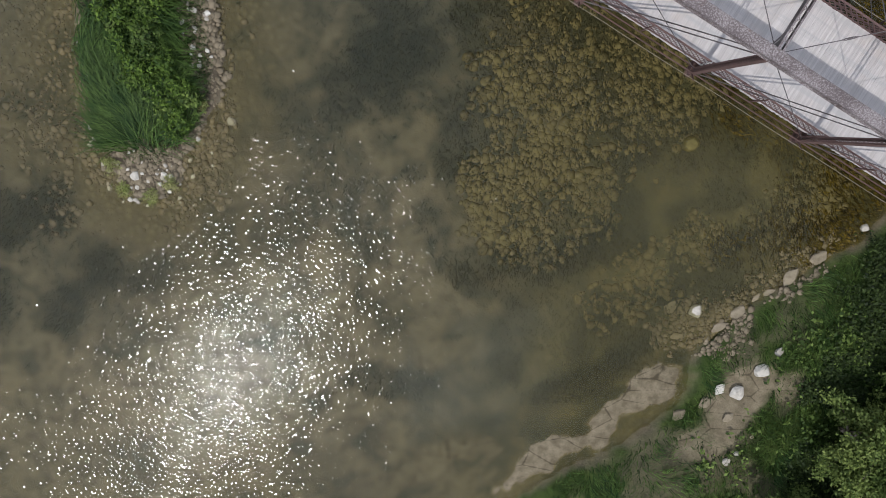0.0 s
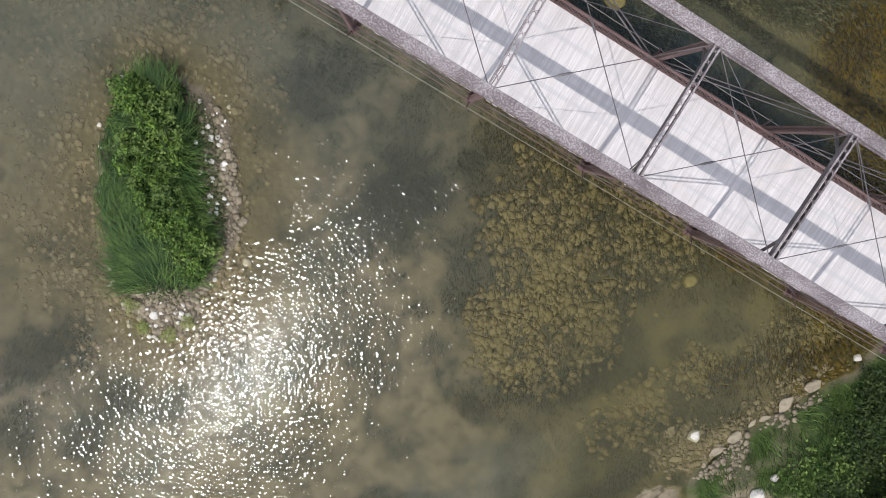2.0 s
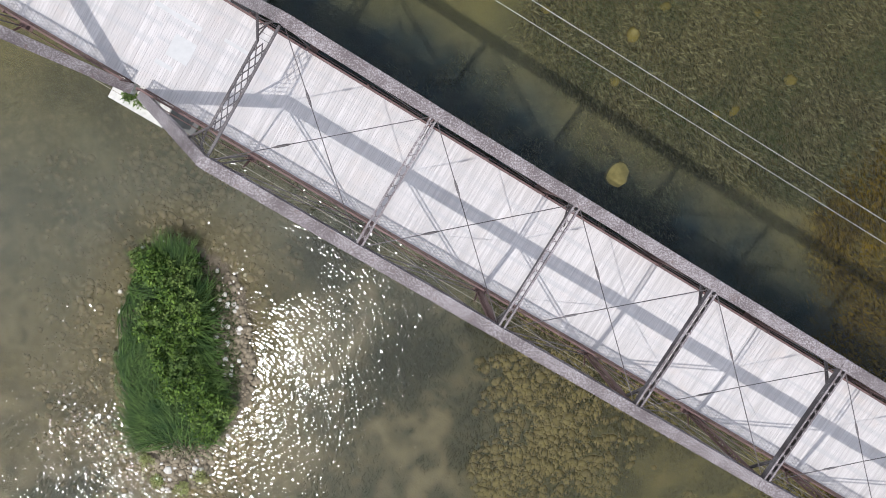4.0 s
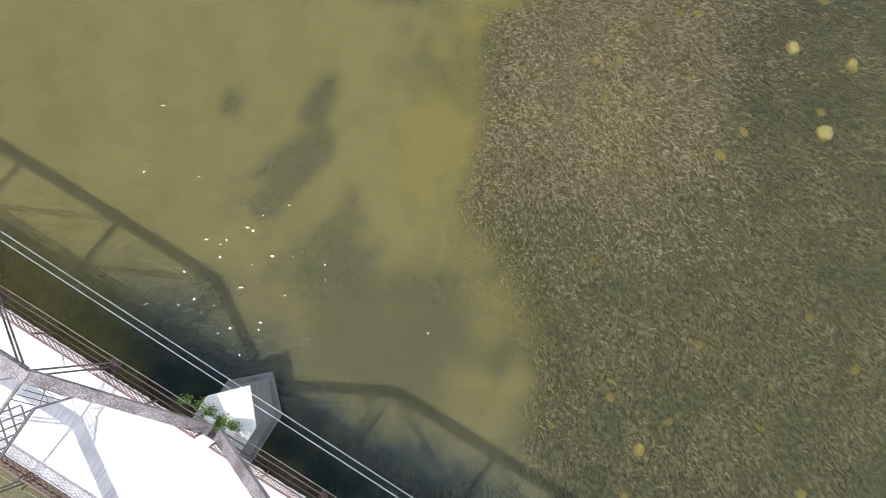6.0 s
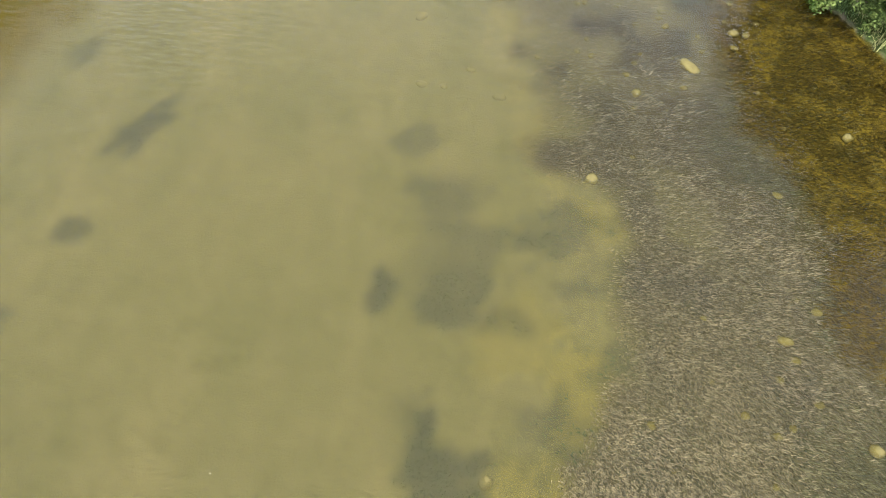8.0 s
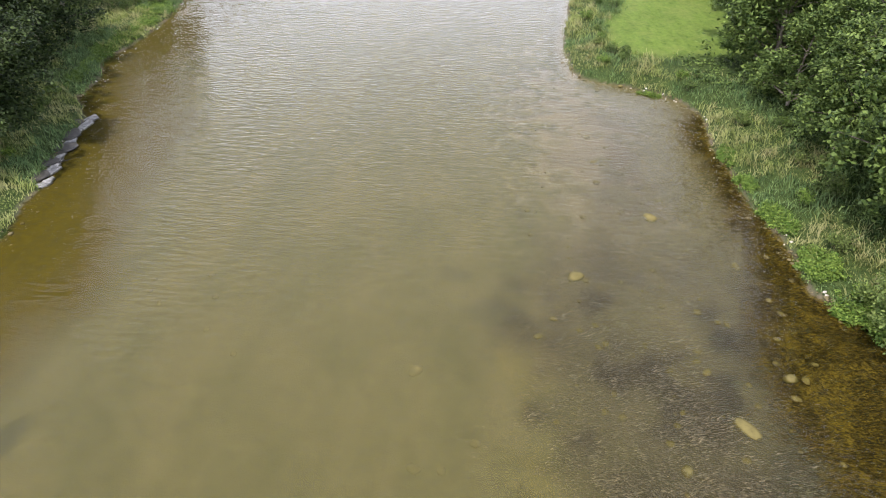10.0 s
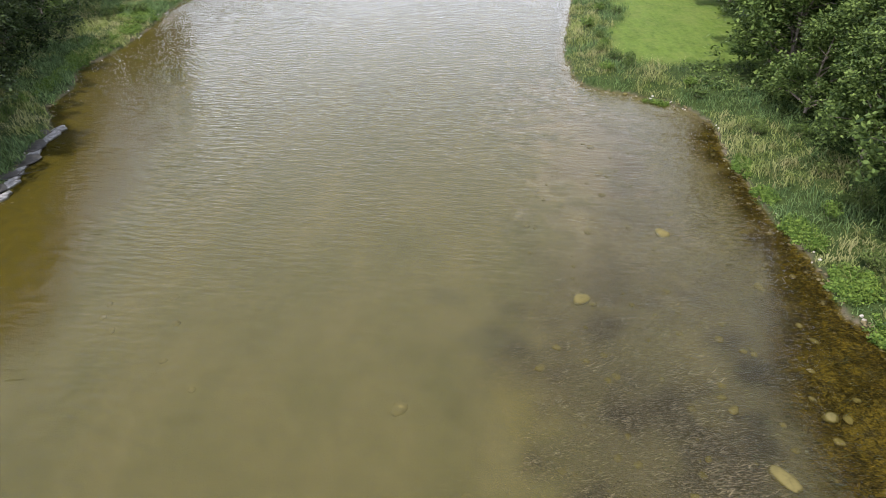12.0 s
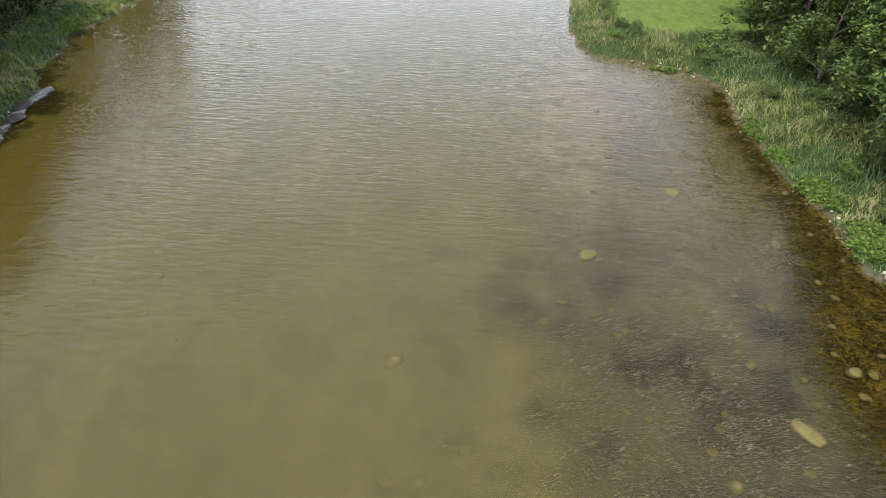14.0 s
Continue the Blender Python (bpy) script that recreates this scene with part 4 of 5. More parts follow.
                if sign < 0:
                    p, q = p + slope * (depth - 2 * (max(a, -1.75) - a)), q + slope * (depth - 2 * (b - a))
                if (q - p).length > 0.1:
                    part("bar", Geo().beam(p, q, 0.012, 0.06, nrm.cross(q - p)), M_DARK, portal)
        for s in (-1, 1):
            c0, c1 = low + across * (s * 1.75), top + slope * 2.1 + across * (s * 2.6)
            part("knee", Geo().beam(c0, c1, 0.08, 0.08), M_DARK, portal)
            for q in range(4):
                t = (q + 0.5) / 4
                part("bar", Geo().beam(c0.lerp(c1, t), top + across * (s * (1.75 + 0.85 * t)) + slope * (0.3 * t), 0.012, 0.055, nrm), M_DARK, portal)
                part("bar", Geo().beam(c0.lerp(c1, t * 0.9), top + slope * (depth * (1 - 0.8 * t)) + across * (s * 2.6) - nrm * 0.02, 0.012, 0.055, nrm), M_DARK, portal)
    return span


span_a = truss_span()
copy_thing(span_a, bridge_pose(-20.8, 180))

# deck filler over the pier and repair patches
joint = thing("expansion_joint", bridge_pose(-20.5), "timber deck strip over the pier between the spans", "bridge deck")
for k in range(5):
    part("plank", Geo().box(-0.298 + 0.12 * k, -0.182 + 0.12 * k, -2.5, 2.5, DECK - 0.14, DECK - 0.002), M_DECK, joint)
part("bearing", Geo().box(-0.27, 0.27, -2.5, 2.5, DECK - 0.95, DECK - 0.145), M_DARK, joint)


for x0, x1, y0, y1, mat, lab in ((0.35, 1.35, -0.75, 0.25, M_PATCH, "square pale repair plate on the timber deck"), (-1.0, 1.2, 0.82, 1.02, M_PATCH, "narrow grey repair strip on the timber deck"), (0.1, 0.9, -1.3, -1.1, M_PATCH, "narrow grey repair strip on the timber deck"),
                                 (2.2, 4.0, 1.0, 1.15, M_PATCH, "narrow grey repair strip on the timber deck")):
    ob = thing("deck_patch", bridge_pose(-20.5), lab, "deck patch")
    part("plate", Geo().box(x0, x1, y0, y1, DECK - 0.002, DECK + 0.008), mat, ob)


def rock_mesh(name, seed, mat, flat=0.5):
    """An angular block: the hull of random points, with its edges knocked off."""
    r = random.Random(seed)
    bm = bmesh.new()
    for k in range(22):
        d = Vector((r.gauss(0, 1), r.gauss(0, 1), r.gauss(0, 1))).normalized() * r.uniform(0.8, 1.1)
        bm.verts.new((d.x, d.y * 0.85, max(min(d.z * flat, flat * 0.62), -flat * 0.7)))
    hull = bmesh.ops.convex_hull(bm, input=bm.verts[:])
    bmesh.ops.delete(bm, geom=[v for v in bm.verts if not v.link_faces], context="VERTS")
    bmesh.ops.bevel(bm, geom=bm.edges[:], offset=0.06, segments=1, affect="EDGES")
    me = bpy.data.meshes.new(name)
    bm.to_mesh(me)
    bm.free()
    me.materials.append(mat)
    return me


# ---- pier and abutments ----
def pier():
    ob = thing("pier", bridge_pose(-20.5), "pale concrete bridge pier with pointed cutwater standing in the river", "bridge pier")

    def outline(grow, nose, tail):
        w = 1.28 + grow
        return [(-w, -3.75 - tail), (w, -3.75 - tail), (w, 3.65 + grow), (0.05, 5.05 + nose), (-w, 3.65 + grow)]

    # shaft darker and cap paler: shade and sun sit in their colours
    part("shaft", Geo().prism(outline(0.12, 0.18, 0.1), outline(0.0, 0.0, 0.0), -0.5, 3.84), M_STAINED_SHADE, ob, "grey concrete shaft darkened for stains and side shade", bevel=0.04)
    part("cap", Geo().prism(outline(0.05, 0.06, 0.05), outline(0.04, 0.05, 0.04), 3.84, 3.98), M_CONCRETE, ob, "pale concrete cap, toned as the sunlit pier top", bevel=0.03)
    part("footing", Geo().prism(outline(0.45, 0.6, 0.4), outline(0.36, 0.5, 0.3), -1.6, 0.10), M_STAINED_SHADE, ob, "dark stained concrete footing at the waterline", bevel=0.05)
    for x in (-0.55, 0.55):
        for y in (-2.8, 2.8):
            part("bearing_block", Geo().box(x - 0.24, x + 0.24, y - 0.3, y + 0.3, 3.97, DECK - 0.41), M_CONCRETE, ob, bevel=0.02)
    return ob


pier()
for u, turn in ((27.4, 0), (-68.4, 180)):
    ob = thing("abutment", bridge_pose(u, turn), "plain concrete bridge abutment on the grassy bank", "abutment", "bridge abutments")
    part("wall", Geo().box(-0.6, 1.0, -3.4, 3.4, -1.5, DECK - 0.42), M_CONCRETE, ob, bevel=0.03)
    part("approach", Geo().prism([(1.0, -3.2), (26, -5.5), (26, 5.5), (1.0, 3.2)], [(-0.7, -2.5), (26, -2.5), (26, 2.5), (-0.7, 2.5)], -1.5, DECK - 0.02), M_PEBBLE, ob, "gravel approach embankment")

for x, y, size, turn, dark in ((-45.6, 124.5, 1.3, 70, 1), (-46.6, 127.8, 1.5, 80, 1), (-47.6, 131.2, 1.1, 60, 1), (-45.4, 121.2, 1.1, 75, 1), (-44.8, 118.2, 1.0, 90, 1), (-48.3, 126.0, 1.4, 100, 1), (-47.6, 122.2, 1.5, 65, 1), (-47.0, 118.5, 1.4, 80, 1),
                               (-45.9, 131.0, 1.0, 75, 0), (-45.5, 127.4, 0.8, 80, 0), (-44.7, 123.4, 0.55, 80, 0), (-43.9, 120.0, 0.7, 88, 0), (-43.2, 117.0, 0.5, 70, 0), (-53.0, 187, 0.8, 70, 0), (-52.2, 183, 0.5, 75, 0)):
    if dark:
        ob = new("ledge", rock_mesh("ledge", int(10 * size) + 60, M_WET_ROCK, 0.35))
    else:
        # pale ragged sheet standing in for foam running over the rocks
        rk = random.Random(int(100 * size))
        rim = [(q, rk.uniform(0.55, 1.0) + 0.25 * math.sin(3 * q + size)) for q in np.linspace(0, 6.283, 26)[:-1]]
        low = [(2.0 * k * math.cos(q), k * math.sin(q)) for q, k in rim]
        g = Geo().prism(low, [(0.93 * u, 0.9 * v) for u, v in low], -0.2, 0.05)
        ob = new("ledge", mesh_from("ledge", g.v, g.f, M_FOAM))
    ob.matrix_basis = pose(x + (0.5 if dark else 0.0), y, 0.12 if dark else 0.06, 0, 0, turn) @ Matrix.Diagonal((1.7 * size, 1.3 * size, 0.9 if dark else 1.0, 1))
    tagged(ob, "dark wet rock ledge on the shaded shore" if dark else "pale flat sheet of foam over rock at the waterline", "rock", "shore ledges")

# ---- utility wires ----
for a, b in (((-20, 34.13, 12.0), (20, 10.76, 15.25)), ((-20, 34.27, 13.8), (20, 10.9, 17.05))):
    a, b = Vector(a), Vector(b)
    pts = [a.lerp(b, t) for t in np.linspace(-1.0, 2.0, 25)]
    ob = new("utility_wire", mesh_from("utility_wire", *(lambda q: (q.v, q.f))(Geo().tube(pts, [0.007] * len(pts), 5)), M_WIRE))
    tagged(ob, "pale overhead utility wire strung across the river", "wire", "overhead wires")


# ---- stones ----
def stone_mesh(name, seed, mat, flat=0.6, level=2):
    bm = bmesh.new()
    bmesh.ops.create_icosphere(bm, subdivisions=level, radius=1.0)
    off = Vector((seed * 3.7, seed * 1.3, seed * 2.1))
    r = random.Random(seed)
    sx, sy = r.uniform(0.8, 1.35), r.uniform(0.65, 1.05)
    for v in bm.verts:
        d = v.co.normalized()
        k = 1 + 0.34 * noise.noise(d * 1.1 + off) + 0.12 * noise.noise(d * 2.3 + off)
        v.co = Vector((d.x * k * sx, d.y * k * sy, d.z * k * flat))
    me = bpy.data.meshes.new(name)
    bm.to_mesh(me)
    bm.free()
    me.materials.append(mat)
    if level > 1:
        me.polygons.foreach_set("use_smooth", [True] * len(me.polygons))
    return me


def ground_at(x, y):
    return float(plan(np.array([[x]], float), np.array([[y]], float))["z"][0, 0])


def stone(mesh, x, y, size, turn, label, group, sink=0.32, name="stone", stretch=1.0):
    ob = new(name, mesh)
    ob.matrix_basis = pose(x, y, ground_at(x, y) + size * (0.45 - sink), 0, 0, turn) @ Matrix.Diagonal((size * stretch, size, size, 1))
    return tagged(ob, label, "stone", group)


SLAB = [rock_mesh("slab", s, M_SLAB, 0.42) for s in (31, 32, 33, 34)]
DRY = [rock_mesh("dry_stone", s, M_STONE_DRY, 0.7) for s in (1, 2, 3, 4)]
WET = [stone_mesh("wet_stone", s, M_STONE_WET, 0.5) for s in (11, 12, 13, 14)]
rs = random.Random(5)
# pale boulders lying on the weedy bed
BIG_BOULDERS = [(18.3, 87.35, 0.95), (13.56, 84.0, 0.62), (-3.24, 83.7, 0.62), (-1.5, 83.6, 0.55), (2.78, 82.7, 0.6), (9.33, 103.4, 0.95), (22.9, 92.0, 0.75), (23.94, 91.9, 0.5), (29.07, 80.3, 0.7),
                (9.17, 74.85, 0.75), (22.2, 74.3, 0.5), (-3.6, 92.0, 0.8), (17.2, 92.5, 0.55), (21.5, 39.95, 0.85), (21.4, 41.2, 0.45), (9.08, 41.5, 0.45), (15.5, 38.5, 0.55), (23.15, 56.2, 0.65),
                (1.57, 53.6, 0.62), (7.55, 49.2, 0.62), (19.76, 62.75, 0.6), (10.69, 22.57, 0.6), (10.22, 15.36, 1.05), (19.25, 20.43, 0.5), (14.0, 28.03, 0.48), (15.09, 0.55, 0.7), (17.73, 113.0, 0.95)]
MID_STONES = [(2.35, 46.0, 0.3), (14.47, 46.74, 0.42), (20.7, 58.76, 0.4), (20.1, 61.5, 0.4), (18.8, 60.2, 0.4), (18.8, 57.3, 0.38), (17.8, 56.8, 0.4), (22.3, 64.9, 0.55), (26.8, 58.4, 0.8), (13.4, 46.7, 0.35),
              (11.9, 47.3, 0.25), (10.7, 45.8, 0.25), (9.95, 43.8, 0.4), (9.5, 43.5, 0.36), (13.9, 42.9, 0.36), (8.45, 39.0, 0.3), (16.9, 39.9, 0.45), (19.9, 44.9, 0.7), (21.9, 47.9, 0.5), (23.3, 44.0, 0.7)]
SHOAL_STONES = [(9.3, 88.6, 0.42), (10.4, 88.2, 0.4), (13.0, 86.1, 0.45), (16.8, 93.6, 0.4), (14.6, 92.6, 0.38), (13.4, 95.1, 0.36), (9.9, 94.9, 0.4), (8.7, 96.7, 0.42), (10.0, 97.3, 0.42), (6.85, 98.0, 0.45),
                (5.5, 95.9, 0.5), (15.75, 99.8, 0.4), (20.3, 97.7, 0.4), (19.8, 91.4, 0.38), (22.5, 93.6, 0.42), (22.6, 90.15, 0.45), (25.0, 99.2, 0.42), (23.5, 96.2, 0.4), (23.4, 105.5, 0.6), (24.6, 100.9, 0.42), (14.5, 88.7, 0.35), (0.6, 85.7, 0.5)]
FAR_STONES = [(-21.5, 102.8, 0.5), (-20.3, 99.8, 0.5), (-26.1, 101.9, 0.42), (-25.9, 100.4, 0.42), (-24.6, 98.9, 0.4), (-19.8, 95.9, 0.4), (-17.0, 93.3, 0.4), (13.7, 119.9, 0.6), (14.2, 124.4, 0.6), (14.3, 130.8, 0.6), (15.1, 114.1, 0.5),
              (20.2, 29.6, 0.45), (12.3, 24.0, 0.4), (9.85, 20.2, 0.42), (9.2, 25.2, 0.4), (17.2, 23.8, 0.32), (16.35, 18.8, 0.4), (15.4, 18.6, 0.35), (17.9, 25.95, 0.28), (22.6, 26.9, 0.45), (6.1, 23.7, 0.35)]
for rows, lab in ((BIG_BOULDERS, "submerged yellowish boulder among river weeds"), (MID_STONES, "submerged yellowish stone half hidden in pale weeds"),
                  (SHOAL_STONES, "submerged yellowish stone on the upstream shoal"), (FAR_STONES, "submerged olive stone on the sandy riverbed")):
    for k, (x, y, size) in enumerate(rows):
        ob = stone(WET[k % 4], x, y, 0.66 * size, rs.uniform(0, 360), lab, "river boulders", 0.34 if x < 5 and y > 60 else 0.15, name="boulder", stretch=1.6 if (x, y) == (18.3, 87.35) else rs.uniform(1.0, 1.35))
        if (x, y) == (18.3, 87.35):
            ob.rotation_euler.z = radians(118)
for k in range(70):
    x, y = rs.uniform(6, 27), rs.uniform(84, 148)
    stone(WET[k % 4], x, y, rs.uniform(0.12, 0.36), rs.uniform(0, 360), "small submerged yellowish stone on the upstream shoal", "shoal stones", 0.2)
for k in range(70):
    y = rs.uniform(22, 112)
    x = float(weed_edge(np.array(y))) + rs.uniform(-1, 20) * (1 if rs.random() < 0.8 else 0.4)
    if x < 30:
        stone(WET[k % 4], x, y, 0.10 + 0.22 * rs.random() ** 2, rs.uniform(0, 360), "small submerged yellowish stone among river weeds", "small river stones", 0.15)
# a waterlogged branch lying against a boulder
g = Geo().tube([(21.5, 55.5, -0.62), (22.3, 56.05, -0.5), (23.2, 56.6, -0.46), (23.95, 57.15, -0.5)], [0.07, 0.11, 0.10, 0.05], 8)
tagged(new("sunken_branch", mesh_from("sunken_branch", g.v, g.f, M_STONE_WET)), "waterlogged bare branch lying on the weedy riverbed", "branch")
# boulders of the near bank and white stones of the island
for k, (x, y, size, sink) in enumerate([(15.94, -8.7, 0.75, 0.1), (14.6, -8.5, 0.75, 0.5), (15.0, -10.1, 0.42, 0.1), (25.06, -4.1, 0.5, 0.1), (22.6, -5.7, 0.6, 0.1), (21.1, -6.8, 0.7, 0.1), (20.0, -7.6, 0.4, 0.0), (19.3, -7.9, 0.3, 0.0),
                                        (18.3, -8.8, 0.7, 0.15), (17.3, -9.6, 0.5, 0.15), (20.2, -10.7, 0.45, 0.1), (19.4, -11.9, 0.85, 0.1), (18.2, -13.2, 0.8, 0.1), (17.3, -13.0, 0.6, 0.1), (17.6, -17.0, 0.45, 0.1), (18.2, -16.6, 0.3, 0.1),
                                        (19.0, -15.6, 0.2, 0.0), (16.6, -13.9, 0.6, 0.2), (15.2, -14.6, 0.6, 0.2), (17.8, -14.6, 0.5, 0.2)]):
    if k in (0, 3, 10, 11, 12, 13, 14, 15):
        stone(DRY[k % 4], x, y, 0.6 * size, 60, "sunlit white limestone boulder on the bank", "bank boulders", sink, "boulder", 1.15)
    else:
        stone(SLAB[k % 4], x, y, 0.7 * size, 33 + rs.uniform(-25, 25), "tan limestone slab half buried in the bank", "bank slabs", sink + 0.12, "slab", rs.uniform(1.1, 1.9))
for k in range(110):
    a = rs.random()
    if a < 0.35:
        x, y = rs.uniform(-11.2, -9.4), rs.uniform(4.5, 10.5)
    elif a < 0.75:
        x, y = rs.gauss(-13.4, 1.3), rs.gauss(-1.3, 1.0)
    elif a < 0.9:
        x, y = rs.gauss(-13.0, 0.8), rs.gauss(11.0, 0.5)
    else:
        x, y = rs.uniform(-16.3, -15.5), rs.uniform(0, 9)
    stone(DRY[k % 4], x, y, rs.uniform(0.05, 0.19), rs.uniform(0, 360), "small white stone on the gravel of the island", "island stones", 0.1)
for x, y, size in ((-13.9, -0.95, 0.42), (-13.4, 10.9, 0.32), (-12.4, 11.2, 0.25), (-10.5, 8.9, 0.25), (-16.0, 7.9, 0.25), (-16.2, 5.6, 0.2), (-9.0, 1.8, 0.4), (-10.7, 0.9, 0.24), (-11.2, -0.2, 0.2), (-15.1, -0.3, 0.2)):
    stone(DRY[0], x, y, 0.7 * size, rs.uniform(0, 360), "white limestone block on the island shore", "island stones", 0.1)
for k in range(60):
    y = rs.uniform(97, 195)
    if rs.random() < 0.65:
        x = float(along(RIGHT_BANK, np.array(y))) + rs.uniform(-0.6, 0.5)
    else:
        x = float(along(LEFT_BANK, np.array(y))) + rs.uniform(-0.8, 0.5)
    stone(DRY[k % 4], x, y, rs.uniform(0.08, 0.22), rs.uniform(0, 360), "pale stone on the shoreline", "shore stones", 0.1)


def scatter_stones(name, label, mat, n, sampler, sizes, seed, flat=0.38, level=1, lift=0.06):
    """Many stones joined into one mesh."""
    r = np.random.default_rng(seed)
    base = []
    for s in range(9):
        me = stone_mesh("pattern", seed + s, mat, flat, level)
        co = np.empty(len(me.vertices) * 3, np.float32)
        me.vertices.foreach_get("co", co)
        tri = np.array([p.vertices[:] for p in me.polygons], np.int32)
        base.append((co.reshape(-1, 3), tri))
        bpy.data.meshes.remove(me)
    x, y = sampler(r, n)
    z = plan(x[None, :], y[None, :])["z"][0]
    size = sizes[0] * (sizes[1] / sizes[0]) ** (r.random(len(x)) ** 1.7)
    vs, fs, k = [], [], 0
    for i in range(len(x)):
        co, tri = base[i % 9]
        a = r.uniform(0, 6.283)
        c, s = math.cos(a), math.sin(a)
        st = size[i]
        v = np.stack([(co[:, 0] * c - co[:, 1] * s) * st + x[i], (co[:, 0] * s + co[:, 1] * c) * st + y[i], co[:, 2] * st + z[i] + st * lift], -1)
        vs.append(v)
        fs.append(tri + k)
        k += len(co)
    v, f = np.concatenate(vs), np.concatenate(fs)
    me = bpy.data.meshes.new(name)
    me.vertices.add(len(v))
    me.vertices.foreach_set("co", v.astype(np.float32).reshape(-1))
    me.loops.add(f.size)
    me.loops.foreach_set("vertex_index", f.reshape(-1))
    me.polygons.add(len(f))
    me.polygons.foreach_set("loop_start", np.arange(0, f.size, 3, dtype=np.int32))
    me.polygons.foreach_set("loop_total", np.full(len(f), 3, np.int32))
    me.polygons.foreach_set("use_smooth", np.ones(len(f), bool))
    me.materials.append(mat)
    me.update(calc_edges=True)
    return tagged(new(name, me), label, "stones", kind="stuff")


def in_blobs(rows, soft=0.6):
    def sampler(r, n):
        xs, ys = [], []
        for cx, cy, rx, ry, turn, share in rows:
            m = int(n * share * 2.2)
            a = r.uniform(-1.3, 1.3, (2, m))
            c, s = math.cos(radians(turn)), math.sin(radians(turn))
            x, y = cx + a[0] * rx * c - a[1] * ry * s, cy + a[0] * rx * s + a[1] * ry * c
            keep = blob(x, y, cx, cy, rx, ry, turn, soft) > r.random(m)
            xs.append(x[keep])
            ys.append(y[keep])
        return np.concatenate(xs), np.concatenate(ys)
    return sampler


scatter_stones("cobbles", "yellowish algae-covered cobbles on the shallow riverbed", M_COBBLE, 3600,
               in_blobs([(6.8, -0.4, 3.2, 4.6, 0, 0.55), (9.5, 3.5, 4.5, 4.6, -30, 0.25), (4.4, -3.4, 1.2, 1.4, 0, 0.05), (13.5, -6.5, 3.5, 1.5, 30, 0.12), (14, 5, 3, 3, -30, 0.15), (22, -2.5, 3, 1.6, 33, 0.12)]), (0.06, 0.36), 21, 0.2, lift=-0.02)
scatter_stones("shore_gravel", "brown gravel and cobbles along the wet shore", M_PEBBLE, 3400,
               in_blobs([(-12.8, -0.8, 2.6, 2.4, 20, 0.35), (-9.9, 6.5, 0.9, 5, 0, 0.2), (-13, 14.5, 2.4, 3.0, -20, 0.2), (-18.0, 6, 2.6, 8, 0, 0.32), (16.5, -9.8, 2.2, 1.6, 30, 0.2), (21, -6.6, 4.5, 0.9, 33, 0.12), (-9.0, 11, 2, 4, 0, 0.1)]), (0.06, 0.26), 31)


def bank_samples(r, n):
    y = r.uniform(96, 190, n)
    x = np.where(r.random(n) < 0.7, along(RIGHT_BANK, y) - r.gamma(1.5, 0.8, n) + 0.4, along(LEFT_BANK, y) + r.gamma(1.5, 0.8, n) - 0.4)
    return x, y


scatter_stones("bank_cobbles", "mixed brown cobbles along the upstream banks", M_COBBLE, 900, bank_samples, (0.08, 0.35), 41)


# ---- blades and leaves ----
def blades(name, label, mat, x, y, z, length, width, lean_dir, lean, seed, category="grass", segs=2):
    """Bent grass blades, each a strip of quads, joined into one mesh."""
    r = np.random.default_rng(seed)
    n = len(x)
    ang = lean_dir + r.normal(0, 0.6, n)
    dx, dy = np.cos(ang), np.sin(ang)
    sx, sy = -dy * width, dx * width
    P = []
    for k in range(segs + 1):
        t = k / segs
        out = length * lean * t * t
        up = length * (t - 0.45 * lean * t * t)
        P.append(np.stack([x + dx * out, y + dy * out, z + np.maximum(up, 0.01)], -1))
    q = []
    for k in range(segs):
        w0, w1 = 1 - 0.75 * k / segs, 1 - 0.75 * (k + 1) / segs
        s = np.stack([sx, sy, 0 * sx], -1)
        q.append(np.stack([P[k] - s * w0, P[k] + s * w0, P[k + 1] + s * w1, P[k + 1] - s * w1], 1))
    allq = np.stack(q, 1)
    # share vertices along a blade so that each one is a single island
    verts = np.concatenate([allq[:, :, 0], allq[:, -1:, 3], allq[:, :, 1], allq[:, -1:, 2]], 1)
    m = segs + 1
    base = (np.arange(n) * 2 * m)[:, None, None]
    f = np.array([[k, m + k, m + k + 1, k + 1] for k in range(segs)])[None] + base
    f = f.reshape(-1, 4).astype(np.int32)
    me = bpy.data.meshes.new(name)
    me.vertices.add(n * 2 * m)
    me.vertices.foreach_set("co", verts.astype(np.float32).reshape(-1))
    me.loops.add(f.size)
    me.loops.foreach_set("vertex_index", f.reshape(-1))
    me.polygons.add(len(f))
    me.polygons.foreach_set("loop_start", np.arange(0, f.size, 4, dtype=np.int32))
    me.polygons.foreach_set("loop_total", np.full(len(f), 4, np.int32))
    me.materials.append(mat)
    me.update(calc_edges=True)
    return tagged(new(name, me), label, category, kind="stuff")


def leaf_quads(r, centres, spread, per, size, up=0.6):
    c = np.repeat(centres, per, 0)
    n = len(c)
    p = c + r.normal(0, 1, (n, 3)) * spread
    nrm = r.normal(0, 1, (n, 3))
    nrm[:, 2] = np.abs(nrm[:, 2]) + up
    nrm /= np.linalg.norm(nrm, axis=1)[:, None]
    t = np.cross(nrm, r.normal(0, 1, (n, 3)))
    t /= np.linalg.norm(t, axis=1)[:, None] + 1e-9
    b = np.cross(nrm, t)
    s = (size * r.uniform(0.6, 1.3, n))[:, None]
    return np.stack([p - t * s, p - b * s * 0.55, p + t * s, p + b * s * 0.55], 1)


rg = np.random.default_rng(3)


